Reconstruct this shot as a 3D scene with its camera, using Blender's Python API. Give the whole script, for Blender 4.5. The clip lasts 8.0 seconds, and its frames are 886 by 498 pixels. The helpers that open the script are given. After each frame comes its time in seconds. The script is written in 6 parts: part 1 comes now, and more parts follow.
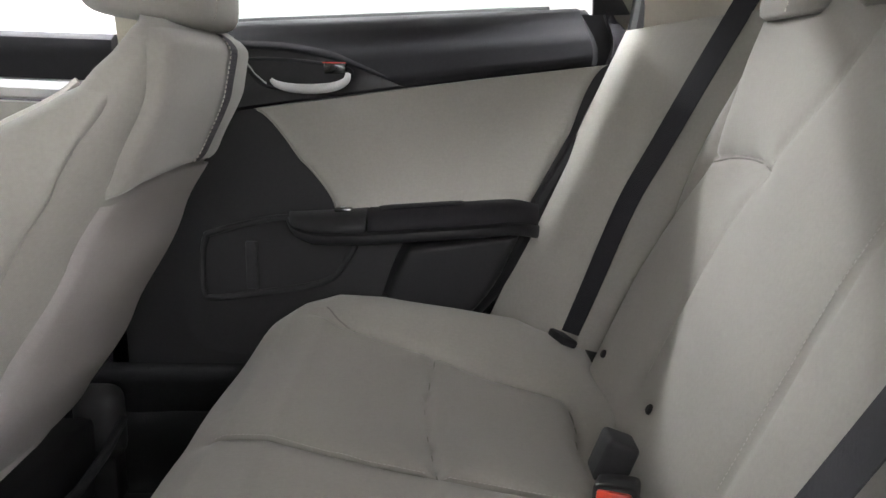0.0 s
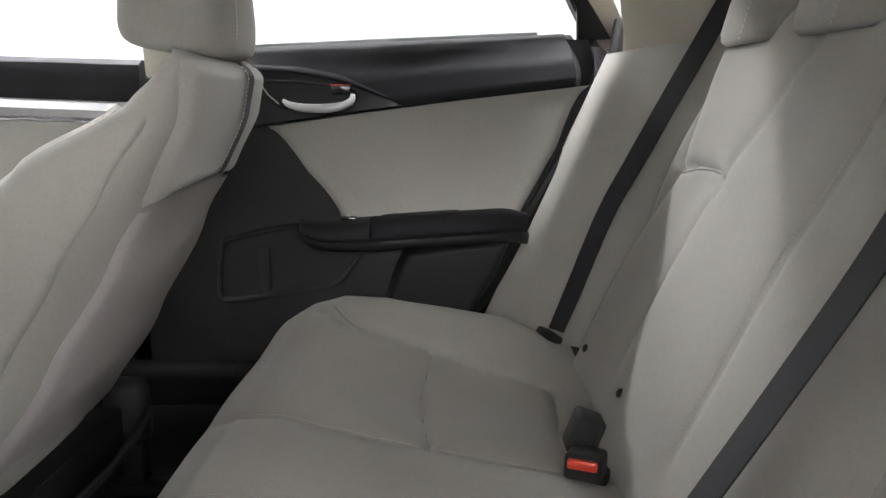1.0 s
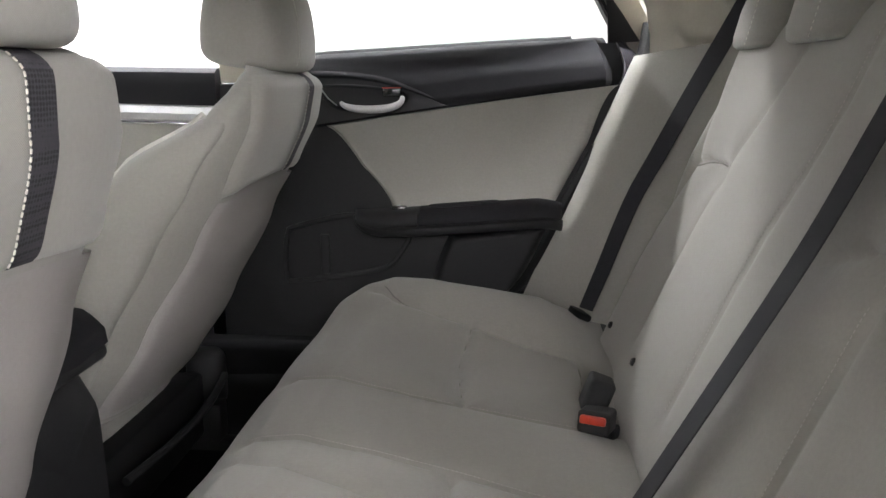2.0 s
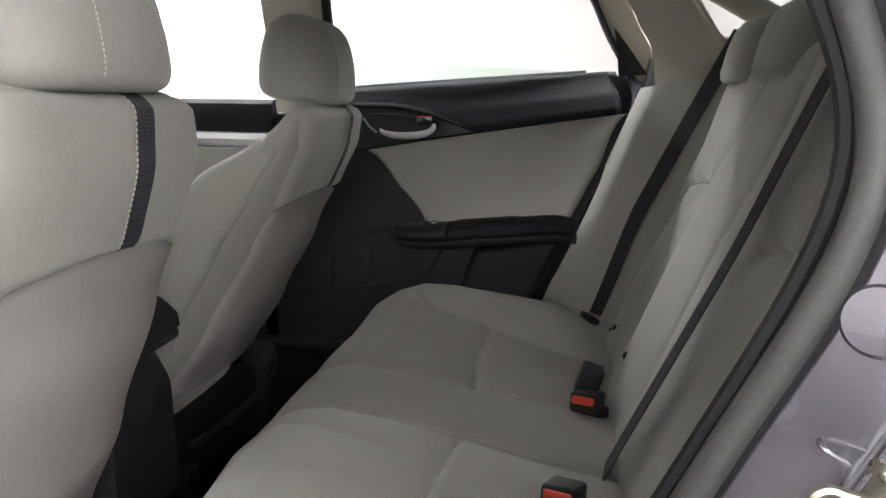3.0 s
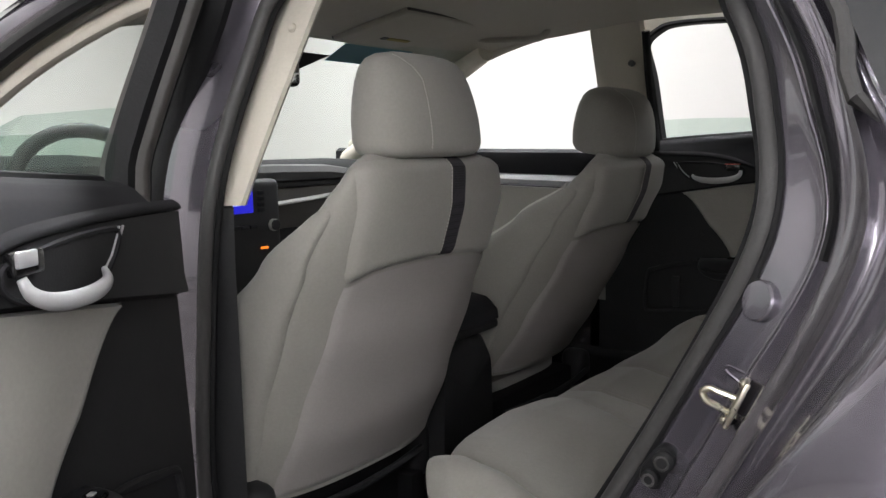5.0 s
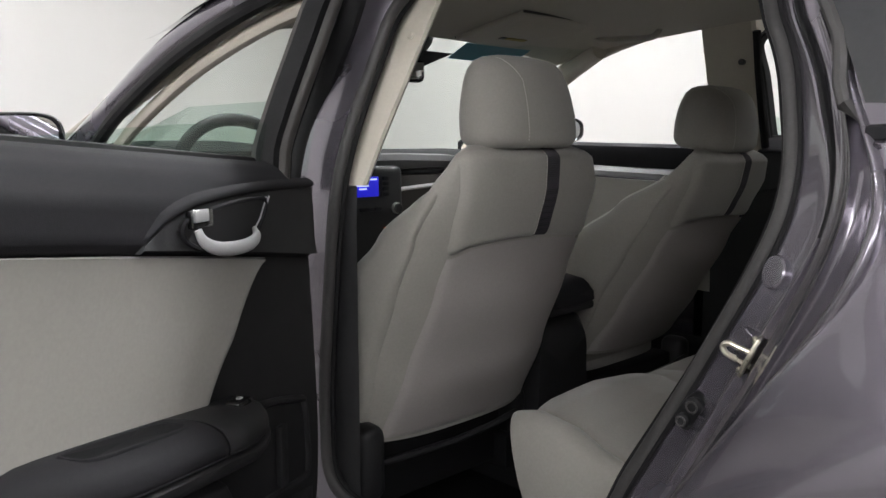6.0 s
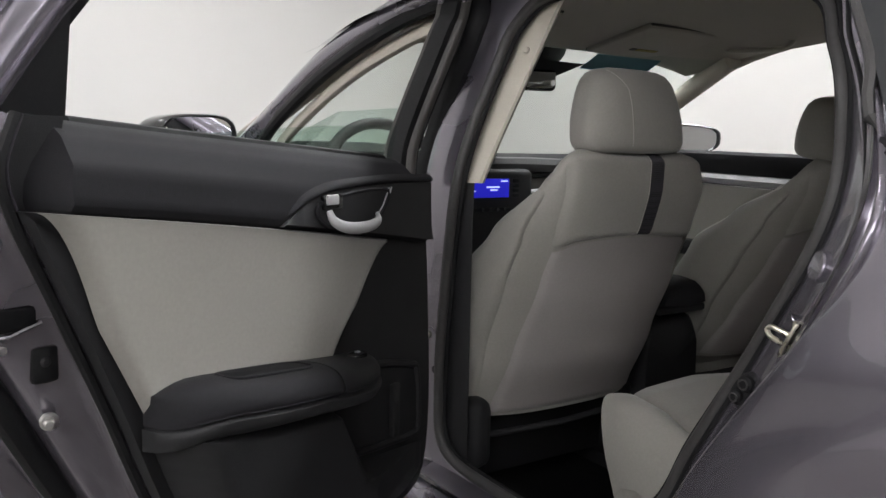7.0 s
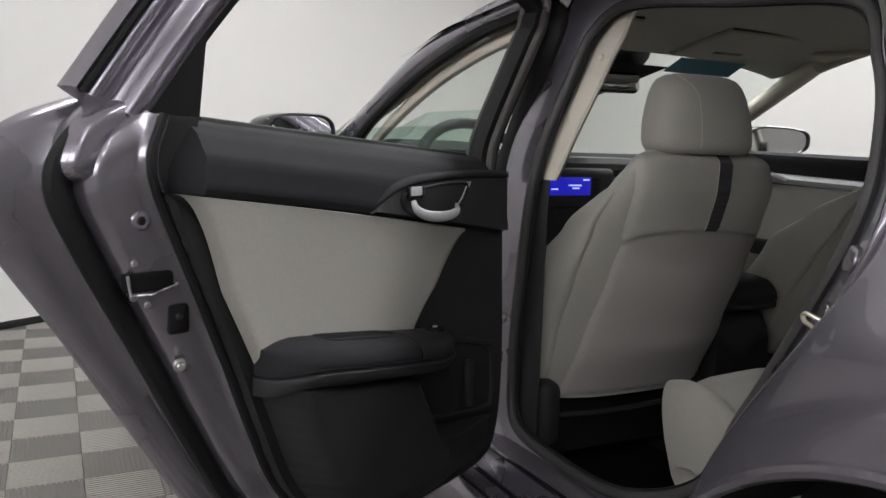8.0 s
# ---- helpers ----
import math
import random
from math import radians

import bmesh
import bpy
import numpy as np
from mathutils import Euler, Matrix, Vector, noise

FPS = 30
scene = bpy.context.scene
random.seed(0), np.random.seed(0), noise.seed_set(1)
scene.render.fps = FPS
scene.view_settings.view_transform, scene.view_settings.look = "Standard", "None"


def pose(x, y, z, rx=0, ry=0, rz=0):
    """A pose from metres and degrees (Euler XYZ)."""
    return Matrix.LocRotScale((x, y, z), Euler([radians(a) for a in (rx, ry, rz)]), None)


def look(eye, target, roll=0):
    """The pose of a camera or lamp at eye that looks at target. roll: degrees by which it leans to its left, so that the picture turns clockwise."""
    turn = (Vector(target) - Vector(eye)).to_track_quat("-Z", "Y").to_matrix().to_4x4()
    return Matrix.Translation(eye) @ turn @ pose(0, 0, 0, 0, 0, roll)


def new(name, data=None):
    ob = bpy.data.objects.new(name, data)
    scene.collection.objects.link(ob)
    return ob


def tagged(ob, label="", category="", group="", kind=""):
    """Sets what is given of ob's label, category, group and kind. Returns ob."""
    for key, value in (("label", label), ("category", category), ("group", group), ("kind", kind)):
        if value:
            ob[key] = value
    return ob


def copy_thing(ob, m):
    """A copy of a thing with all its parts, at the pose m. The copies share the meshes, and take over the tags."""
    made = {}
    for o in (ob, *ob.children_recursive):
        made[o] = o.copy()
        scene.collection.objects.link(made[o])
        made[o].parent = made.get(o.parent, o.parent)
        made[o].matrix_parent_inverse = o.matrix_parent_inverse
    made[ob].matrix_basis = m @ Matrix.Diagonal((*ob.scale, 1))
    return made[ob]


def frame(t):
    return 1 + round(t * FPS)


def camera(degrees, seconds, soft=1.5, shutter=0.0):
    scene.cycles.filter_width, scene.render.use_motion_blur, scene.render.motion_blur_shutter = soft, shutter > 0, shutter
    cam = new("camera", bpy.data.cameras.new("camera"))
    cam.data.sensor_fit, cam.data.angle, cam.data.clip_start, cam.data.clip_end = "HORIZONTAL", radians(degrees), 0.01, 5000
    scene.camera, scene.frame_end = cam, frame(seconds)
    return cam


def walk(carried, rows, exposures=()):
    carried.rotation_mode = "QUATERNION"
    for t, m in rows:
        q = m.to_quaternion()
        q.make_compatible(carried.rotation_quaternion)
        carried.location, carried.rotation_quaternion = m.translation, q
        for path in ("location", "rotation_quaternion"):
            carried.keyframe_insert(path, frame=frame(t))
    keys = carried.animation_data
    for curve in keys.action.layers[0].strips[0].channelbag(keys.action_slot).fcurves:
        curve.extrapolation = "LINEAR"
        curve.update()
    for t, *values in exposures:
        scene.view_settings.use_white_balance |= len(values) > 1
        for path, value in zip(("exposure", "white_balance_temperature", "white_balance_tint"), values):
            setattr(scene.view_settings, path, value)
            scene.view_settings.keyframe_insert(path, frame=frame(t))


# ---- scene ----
cam = camera(58.2, 8.0)
PATH = [
    (0, (-0.265, -0.573, 0.931), (-0.253, 1.379, 0.496), 0.8),
    (0.5, (-0.259, -0.64, 0.934), (-0.254, 1.316, 0.514), 0.8),
    (1, (-0.243, -0.695, 0.941), (-0.255, 1.265, 0.541), 0.5),
    (1.5, (-0.22, -0.765, 0.949), (-0.245, 1.192, 0.542), 0.6),
    (2, (-0.198, -0.845, 0.965), (-0.367, 1.102, 0.54), -0.4),
    (3.5, (-0.052, -1.118, 0.978), (-0.504, 0.803, 0.654), -0.3),
    (4, (0.032, -1.179, 0.991), (-0.726, 0.648, 0.691), -0.7),
    (4.5, (0.124, -1.245, 1.001), (-0.913, 0.443, 0.735), -1.2),
    (6, (0.344, -1.402, 0.998), (-1.091, -0.035, 0.729), -0.1),
    (6.5, (0.439, -1.432, 1.001), (-1.152, -0.25, 0.735), 0.6),
    (7, (0.509, -1.449, 0.993), (-1.159, -0.374, 0.736), 1.1),
    (7.5, (0.571, -1.463, 0.99), (-1.182, -0.535, 0.733), 1.5),
    (8, (0.636, -1.492, 0.994), (-1.144, -0.618, 0.728), 1.8),
]
walk_exposures = [(0.0, 2.40), (0.5, 2.30), (1.0, 2.22), (1.5, 2.20), (2.2, 2.20), (3.5, 1.16), (4.0, 1.0), (4.5, 0.86), (6.0, 0.33), (6.5, 0.42), (7.0, 0.15), (7.5, 0.36), (8.0, 0.0)]
walk(cam, [(t, look(eye, target, roll)) for t, eye, target, roll in PATH], walk_exposures)

# ---- world and light ----
world = bpy.data.worlds.new("world")
scene.world = world
world.use_nodes = True
world.node_tree.nodes["Background"].inputs[0].default_value = (0.9, 0.95, 1.0, 1)
world.node_tree.nodes["Background"].inputs[1].default_value = 0.05
LIGHT_POWER = 52.0      # emission of the ceiling tubes
FILL_POWER = 6.4       # emission of the fill panels added on the wall


# ---- materials ----
def mat(name, col, rough=0.6, metal=0.0, var=0.10, scale=6.0, fine=220.0, bump=0.0, bscale=400.0,
        coat=0.0, spec=0.5, flakes=False, weave=0.0, sheen=0.0):
    m = bpy.data.materials.new(name)
    m.use_nodes = True
    nt = m.node_tree
    b = nt.nodes["Principled BSDF"]
    b.inputs["Roughness"].default_value = rough
    b.inputs["Metallic"].default_value = metal
    b.inputs["Specular IOR Level"].default_value = spec
    b.inputs["Coat Weight"].default_value = coat
    b.inputs["Coat Roughness"].default_value = 0.02
    b.inputs["Sheen Weight"].default_value = sheen
    tc = nt.nodes.new("ShaderNodeTexCoord")
    big = nt.nodes.new("ShaderNodeTexNoise")
    big.inputs["Scale"].default_value = scale
    big.inputs["Detail"].default_value = 4
    small = nt.nodes.new("ShaderNodeTexNoise")
    small.inputs["Scale"].default_value = fine
    small.inputs["Detail"].default_value = 2
    nt.links.new(tc.outputs["Object"], big.inputs["Vector"])
    nt.links.new(tc.outputs["Object"], small.inputs["Vector"])
    add = nt.nodes.new("ShaderNodeMath")
    add.operation = "ADD"
    nt.links.new(big.outputs["Fac"], add.inputs[0])
    nt.links.new(small.outputs["Fac"], add.inputs[1])
    ramp = nt.nodes.new("ShaderNodeMapRange")
    ramp.inputs["From Min"].default_value = 0.7
    ramp.inputs["From Max"].default_value = 1.3
    ramp.inputs["To Min"].default_value = 1.0 - var
    ramp.inputs["To Max"].default_value = 1.0 + var
    nt.links.new(add.outputs[0], ramp.inputs["Value"])
    mul = nt.nodes.new("ShaderNodeVectorMath")
    mul.operation = "SCALE"
    mul.inputs[0].default_value = col
    nt.links.new(ramp.outputs[0], mul.inputs["Scale"])
    nt.links.new(mul.outputs[0], b.inputs["Base Color"])
    rr = nt.nodes.new("ShaderNodeMapRange")
    rr.inputs["From Min"].default_value = 0.3
    rr.inputs["From Max"].default_value = 0.7
    rr.inputs["To Min"].default_value = max(0.02, rough - 0.07)
    rr.inputs["To Max"].default_value = min(1.0, rough + 0.07)
    nt.links.new(big.outputs["Fac"], rr.inputs["Value"])
    nt.links.new(rr.outputs[0], b.inputs["Roughness"])
    if bump:
        n = nt.nodes.new("ShaderNodeTexNoise")
        n.inputs["Scale"].default_value = bscale
        n.inputs["Detail"].default_value = 3
        nt.links.new(tc.outputs["Object"], n.inputs["Vector"])
        bp = nt.nodes.new("ShaderNodeBump")
        bp.inputs["Strength"].default_value = bump
        bp.inputs["Distance"].default_value = 0.002
        nt.links.new(n.outputs["Fac"], bp.inputs["Height"])
        if weave:
            w = nt.nodes.new("ShaderNodeTexWave")
            w.inputs["Scale"].default_value = weave
            w.inputs["Distortion"].default_value = 1.0
            w.bands_direction = "DIAGONAL"
            nt.links.new(tc.outputs["Object"], w.inputs["Vector"])
            mx = nt.nodes.new("ShaderNodeMath")
            mx.operation = "ADD"
            nt.links.new(n.outputs["Fac"], mx.inputs[0])
            nt.links.new(w.outputs["Fac"], mx.inputs[1])
            nt.links.new(mx.outputs[0], bp.inputs["Height"])
        nt.links.new(bp.outputs[0], b.inputs["Normal"])
    return m


def glass(name, tint, alpha):
    m = bpy.data.materials.new(name)
    m.use_nodes = True
    nt = m.node_tree
    b = nt.nodes["Principled BSDF"]
    out = nt.nodes["Material Output"]
    b.inputs["Base Color"].default_value = (*tint, 1)
    b.inputs["Roughness"].default_value = 0.02
    b.inputs["Metallic"].default_value = 0.0
    tr = nt.nodes.new("ShaderNodeBsdfTransparent")
    tr.inputs[0].default_value = (*tint, 1)
    gl = nt.nodes.new("ShaderNodeBsdfGlossy")
    gl.inputs["Roughness"].default_value = 0.02
    lw = nt.nodes.new("ShaderNodeLayerWeight")
    lw.inputs["Blend"].default_value = 0.5
    pw = nt.nodes.new("ShaderNodeMath")
    pw.operation = "POWER"
    pw.inputs[1].default_value = 5.0
    nt.links.new(lw.outputs["Facing"], pw.inputs[0])
    sc = nt.nodes.new("ShaderNodeMath")
    sc.operation = "MULTIPLY_ADD"
    sc.inputs[1].default_value = 0.6 * alpha
    sc.inputs[2].default_value = 0.04
    nt.links.new(pw.outputs[0], sc.inputs[0])
    mx = nt.nodes.new("ShaderNodeMixShader")
    nt.links.new(sc.outputs[0], mx.inputs[0])
    nt.links.new(tr.outputs[0], mx.inputs[1])
    nt.links.new(gl.outputs[0], mx.inputs[2])
    nt.links.new(mx.outputs[0], out.inputs[0])
    return m


def glow(name, col, power):
    m = bpy.data.materials.new(name)
    m.use_nodes = True
    b = m.node_tree.nodes["Principled BSDF"]
    b.inputs["Base Color"].default_value = (*col, 1)
    b.inputs["Emission Color"].default_value = (*col, 1)
    b.inputs["Emission Strength"].default_value = power
    return m


FABRIC = mat("grey_fabric", (0.305, 0.292, 0.266), 0.85, var=0.05, scale=5, bump=0.10, bscale=900, weave=300, sheen=0.25, spec=0.25)
VINYL = mat("grey_vinyl", (0.330, 0.308, 0.297), 0.55, var=0.04, scale=4, bump=0.2, bscale=700, spec=0.35)
STRIPE = mat("charcoal_mesh_fabric", (0.045, 0.042, 0.05), 0.8, var=0.2, bump=0.6, bscale=500, weave=420)
# honeycomb of small dark holes in the stripe
_nt = STRIPE.node_tree
_pb = next(n for n in _nt.nodes if n.type == "BSDF_PRINCIPLED")
_vo = _nt.nodes.new("ShaderNodeTexVoronoi")
_vo.inputs["Scale"].default_value = 270
_vo.inputs["Randomness"].default_value = 0.15
_tc = _nt.nodes.new("ShaderNodeTexCoord")
_nt.links.new(_tc.outputs["Object"], _vo.inputs["Vector"])
_rp = _nt.nodes.new("ShaderNodeValToRGB")
_rp.color_ramp.elements[0].position, _rp.color_ramp.elements[0].color = 0.30, (0.022, 0.021, 0.025, 1)
_rp.color_ramp.elements[1].position, _rp.color_ramp.elements[1].color = 0.50, (0.058, 0.054, 0.064, 1)
_nt.links.new(_vo.outputs["Distance"], _rp.inputs["Fac"])
_nt.links.new(_rp.outputs["Color"], _pb.inputs["Base Color"])
THREAD = mat("pale_thread", (0.62, 0.59, 0.53), 0.8, var=0.05)
PALEPIPE = mat("pale_fabric_piping", (0.58, 0.57, 0.53), 0.75, var=0.04, bump=0.2, bscale=900)
PIPING = mat("grey_piping", (0.30, 0.285, 0.26), 0.7, var=0.05)
DULLTHREAD = mat("grey_thread", (0.40, 0.38, 0.345), 0.85, var=0.05)
SEAM = mat("dark_grey_seam_cord", (0.20, 0.19, 0.175), 0.85, var=0.08)
BLACK = mat("black_grained_plastic", (0.020, 0.020, 0.0215), 0.55, var=0.12, bump=0.15, bscale=650, spec=0.26)
SOFT = mat("charcoal_soft_plastic", (0.019, 0.0185, 0.021), 0.80, var=0.08, bump=0.14, bscale=800, spec=0.18)
PADGREY = mat("mid_grey_soft_plastic", (0.050, 0.050, 0.050), 0.6, var=0.06, bump=0.2, bscale=700)
PADBROWN = mat("brown_grey_plastic", (0.05, 0.046, 0.043), 0.5, var=0.08, bump=0.1, bscale=700)
YELLOW = mat("yellow_print", (0.30, 0.24, 0.05), 0.6, var=0.05)
DASH = mat("black_matt_dash_skin", (0.012, 0.012, 0.013), 0.85, var=0.1, bump=0.2, bscale=700, spec=0.12)
SEALGREY = mat("dark_grey_rubber", (0.050, 0.048, 0.048), 0.5, var=0.10, bump=0.15, bscale=300, spec=0.5)
RUBBER = mat("black_rubber", (0.010, 0.010, 0.011), 0.62, var=0.15, bump=0.2, bscale=300, spec=0.25)
WEB = mat("black_webbing", (0.020, 0.020, 0.026), 0.75, var=0.12, bump=0.5, bscale=300, weave=500)
CREAM = mat("cream_plastic", (0.60, 0.56, 0.48), 0.6, var=0.04, bump=0.2, bscale=500)
LINER = mat("beige_headliner", (0.42, 0.39, 0.33), 0.9, var=0.05, bump=0.4, bscale=900, sheen=0.2)
PAINT = mat("grey_metallic_paint", (0.235, 0.218, 0.255), 0.25, metal=0.75, var=0.05, scale=3, fine=1800, coat=1.0)
GLOSSBLACK = mat("gloss_black_trim", (0.012, 0.012, 0.013), 0.18, var=0.1, coat=0.5)
SATIN = mat("satin_silver", (0.52, 0.52, 0.53), 0.33, metal=0.35, var=0.04)
CHROME = mat("chrome", (0.80, 0.80, 0.80), 0.12, metal=1.0, var=0.03)
STEEL = mat("dull_steel", (0.42, 0.41, 0.39), 0.38, metal=1.0, var=0.12, scale=80)
ZINC = mat("yellow_zinc_steel", (0.60, 0.57, 0.47), 0.3, metal=1.0, var=0.1, scale=60)
RED = mat("red_button_plastic", (0.62, 0.045, 0.018), 0.35, var=0.05)
CARPET = mat("black_carpet", (0.008, 0.008, 0.0085), 0.95, var=0.3, fine=500, bump=1.0, bscale=600, spec=0.06)
# near-black that stands in for the shade inside hollows
HOLLOW_SHADE = mat("painted_hollow_shade", (0.009, 0.009, 0.010), 0.85, var=0.1, spec=0.12)
TYRE = mat("tyre_rubber", (0.015, 0.015, 0.016), 0.8, var=0.2, bump=0.3, bscale=120)
WALL = mat("white_wall_paint", (0.60, 0.588, 0.572), 0.75, var=0.02, scale=0.8, bump=0.02, bscale=60)
# greyed against WALL to dim the bounce from the wall out of view
DIMMED_WALL = mat("dimmed_wall_paint", (0.48, 0.475, 0.475), 0.75, var=0.03, scale=0.8, bump=0.1, bscale=60)
# one floor tile, its light and shade by rib direction put into two greys
TILE_LIT = mat("lit_rib_floor_tile", (0.29, 0.275, 0.255), 0.5, var=0.08, scale=3, fine=90)
TILE_SHADED = mat("shaded_rib_floor_tile", (0.13, 0.124, 0.115), 0.5, var=0.08, scale=3, fine=90)
CLEAR = glass("clear_glass", (0.90, 0.95, 0.92), 0.9)
GREEN = glass("green_tinted_glass", (0.70, 0.80, 0.75), 1.0)
DARKGLASS = mat("dark_glass", (0.03, 0.032, 0.035), 0.06, var=0.05, coat=0.6)
TEAL = mat("teal_banner_film", (0.06, 0.19, 0.24), 0.4, var=0.05)
MIRROR = mat("mirror_glass", (0.85, 0.86, 0.87), 0.02, metal=1.0, var=0.0)
SCREEN = glow("blue_lit_screen", (0.02, 0.02, 0.60), 0.5)
SCREENTEXT = glow("white_lit_text", (0.55, 0.6, 1.0), 0.9)
AMBER = glow("amber_lit_icon", (1.0, 0.25, 0.02), 0.6)
FILL_PANEL = glow("white_fill_panel", (0.985, 0.97, 0.985), FILL_POWER)
TUBE = glow("white_light_tube", (0.975, 0.985, 1.0), LIGHT_POWER)


# ---- mesh helpers ----
def mesh_of(name, bm, material, sharp=38):
    bmesh.ops.recalc_face_normals(bm, faces=bm.faces)
    me = bpy.data.meshes.new(name)
    bm.to_mesh(me)
    bm.free()
    me.materials.append(material)
    me.shade_smooth()
    me.set_sharp_from_angle(angle=radians(sharp))
    return me


def part(name, bm, material, parent, label="", sharp=38):
    ob = new(name, mesh_of(name, bm, material, sharp))
    ob.parent = parent
    if label:
        tagged(ob, label)
    return ob


def thing(name, label, category, group="", m=None):
    ob = new(name)
    ob.empty_display_size = 0.1
    if m is not None:
        ob.matrix_basis = m
    return tagged(ob, label, category, group)


def solid(name, bm, material, label, category, kind="", sharp=38):
    return tagged(new(name, mesh_of(name, bm, material, sharp)), label, category, kind=kind)


def rbox(bm, x0, x1, y0, y1, z0, z1, r=0.004, seg=2, m=None):
    """A box with rounded edges."""
    made = bmesh.ops.create_cube(bm, size=1.0)["verts"]
    for v in made:
        v.co = Vector(((x0 + x1) / 2 + v.co.x * (x1 - x0), (y0 + y1) / 2 + v.co.y * (y1 - y0), (z0 + z1) / 2 + v.co.z * (z1 - z0)))
    r = min(r, 0.45 * min(abs(x1 - x0), abs(y1 - y0), abs(z1 - z0)))
    if r > 0:
        edges = list({e for v in made for e in v.link_edges})
        made = bmesh.ops.bevel(bm, geom=edges + made, offset=r, segments=seg, profile=0.5, affect="EDGES")["verts"]
    if m is not None:
        bmesh.ops.transform(bm, matrix=m, verts=list({v for v in made if v.is_valid}))
    return bm


def box(x0, x1, y0, y1, z0, z1, r=0.004, seg=2, m=None):
    return rbox(bmesh.new(), x0, x1, y0, y1, z0, z1, r, seg, m)


def loft(bm, rings, closed=True, cap=True):
    """Skin between rings of equally many points."""
    rows = [[bm.verts.new(p) for p in ring] for ring in rings]
    n = len(rows[0])
    for a, b in zip(rows, rows[1:]):
        for i in range(n if closed else n - 1):
            j = (i + 1) % n
            bm.faces.new((a[i], a[j], b[j], b[i]))
    if cap and closed:
        for row, centre in ((rows[0], rings[0]), (rows[-1], rings[-1])):
            c = bm.verts.new(sum((Vector(p) for p in centre), Vector()) / n)
            for i in range(n):
                bm.faces.new((row[i], row[(i + 1) % n], c))
    return bm


def grid(bm, fn, nu, nv):
    """Open sheet from fn(a, b) with a and b from 0 to 1."""
    return loft(bm, [[fn(i / nu, j / nv) for i in range(nu + 1)] for j in range(nv + 1)], closed=False, cap=False)


def spline(points, n, closed=False):
    """Catmull-Rom curve through points, n steps a span."""
    pts = [Vector(p) for p in points]
    out = []
    k = len(pts)
    for i in range(k if closed else k - 1):
        p1, p2 = pts[i], pts[(i + 1) % k]
        p0 = pts[i - 1] if closed or i > 0 else p1 * 2 - p2
        p3 = pts[(i + 2) % k] if closed or i + 2 < k else p2 * 2 - p1
        for j in range(n):
            t = j / n
            out.append(0.5 * (2 * p1 + (p2 - p0) * t + (2 * p0 - 5 * p1 + 4 * p2 - p3) * t * t + (3 * p1 - p0 - 3 * p2 + p3) * t ** 3))
    if not closed:
        out.append(pts[-1])
    return out


def tube(bm, pts, radius, n=8, closed=False, flat=1.0):
    """A round cord along pts."""
    pts = [Vector(p) for p in pts]
    rings, k, side = [], len(pts), None
    for i, p in enumerate(pts):
        a = pts[i - 1] if closed or i else p
        b = pts[(i + 1) % k] if closed or i + 1 < k else p
        d = (b - a).normalized()
        if side is None:
            side = d.orthogonal().normalized()
        side = (side - d * side.dot(d)).normalized()
        up = d.cross(side)
        rings.append([p + side * (radius * math.cos(2 * math.pi * q / n)) + up * (radius * flat * math.sin(2 * math.pi * q / n)) for q in range(n)])
    if closed:
        rings.append(rings[0])
    return loft(bm, rings, cap=not closed)


def disc(bm, centre, axis, radius, depth, n=24, r=0.002):
    """A round plate or pin with a chamfered end, along axis."""
    a = Vector(axis).normalized()
    s = a.orthogonal().normalized()
    u = a.cross(s)
    c = Vector(centre)
    rings = []
    for rad, h in ((radius, 0), (radius, depth - r), (radius - r, depth)):
        rings.append([c + a * h + (s * math.cos(2 * math.pi * q / n) + u * math.sin(2 * math.pi * q / n)) * rad for q in range(n)])
    return loft(bm, rings)


def ribbon(bm, pts, width_dir, half, thick, normal):
    """A strap of that half width along pts."""
    rings = []
    for p, w, nn in zip(pts, width_dir, normal):
        p, w, nn = Vector(p), Vector(w).normalized(), Vector(nn).normalized()
        rings.append([p - w * half, p - w * half * 0.98 + nn * thick, p + w * half * 0.98 + nn * thick, p + w * half])
    return loft(bm, rings)


def super_ring(cx, cy, hx, hy, z, power=3.0, n=48):
    ring = []
    for i in range(n):
        t = 2 * math.pi * i / n
        c, s = math.cos(t), math.sin(t)
        ring.append(Vector((cx + hx * math.copysign(abs(c) ** (2 / power), c), cy + hy * math.copysign(abs(s) ** (2 / power), s), z)))
    return ring


def curve_at(table, z):
    """Smooth value from a short table of (z, value)."""
    zs = [p[0] for p in table]
    if z <= zs[0]:
        return table[0][1]
    for (a, va), (b, vb) in zip(table, table[1:]):
        if z <= b:
            t = (z - a) / (b - a)
            t = t * t * (3 - 2 * t) * 0.5 + t * 0.5
            return va + (vb - va) * t
    return table[-1][1]


def stitches(bm, pts, length=0.0045, gap=0.0035, r=0.0007):
    """Short raised threads along a seam."""
    pts = [Vector(p) for p in pts]
    run, want, on = 0.0, 0.0, None
    for a, b in zip(pts, pts[1:]):
        seg = (b - a).length
        while want <= run + seg:
            p = a.lerp(b, (want - run) / seg)
            d = (b - a).normalized()
            tube(bm, [p - d * length / 2, p + d * length / 2], r, 4)
            want += length + gap
        run += seg
    return bm


# ---- the room ----
ROOM = pose(-3.9, -1.6, 0, 0, 0, 31.7)      # local x points away from the front wall, local y along it
RX, RY0, RY1, RH = 10.0, -4.5, 6.0, 3.2


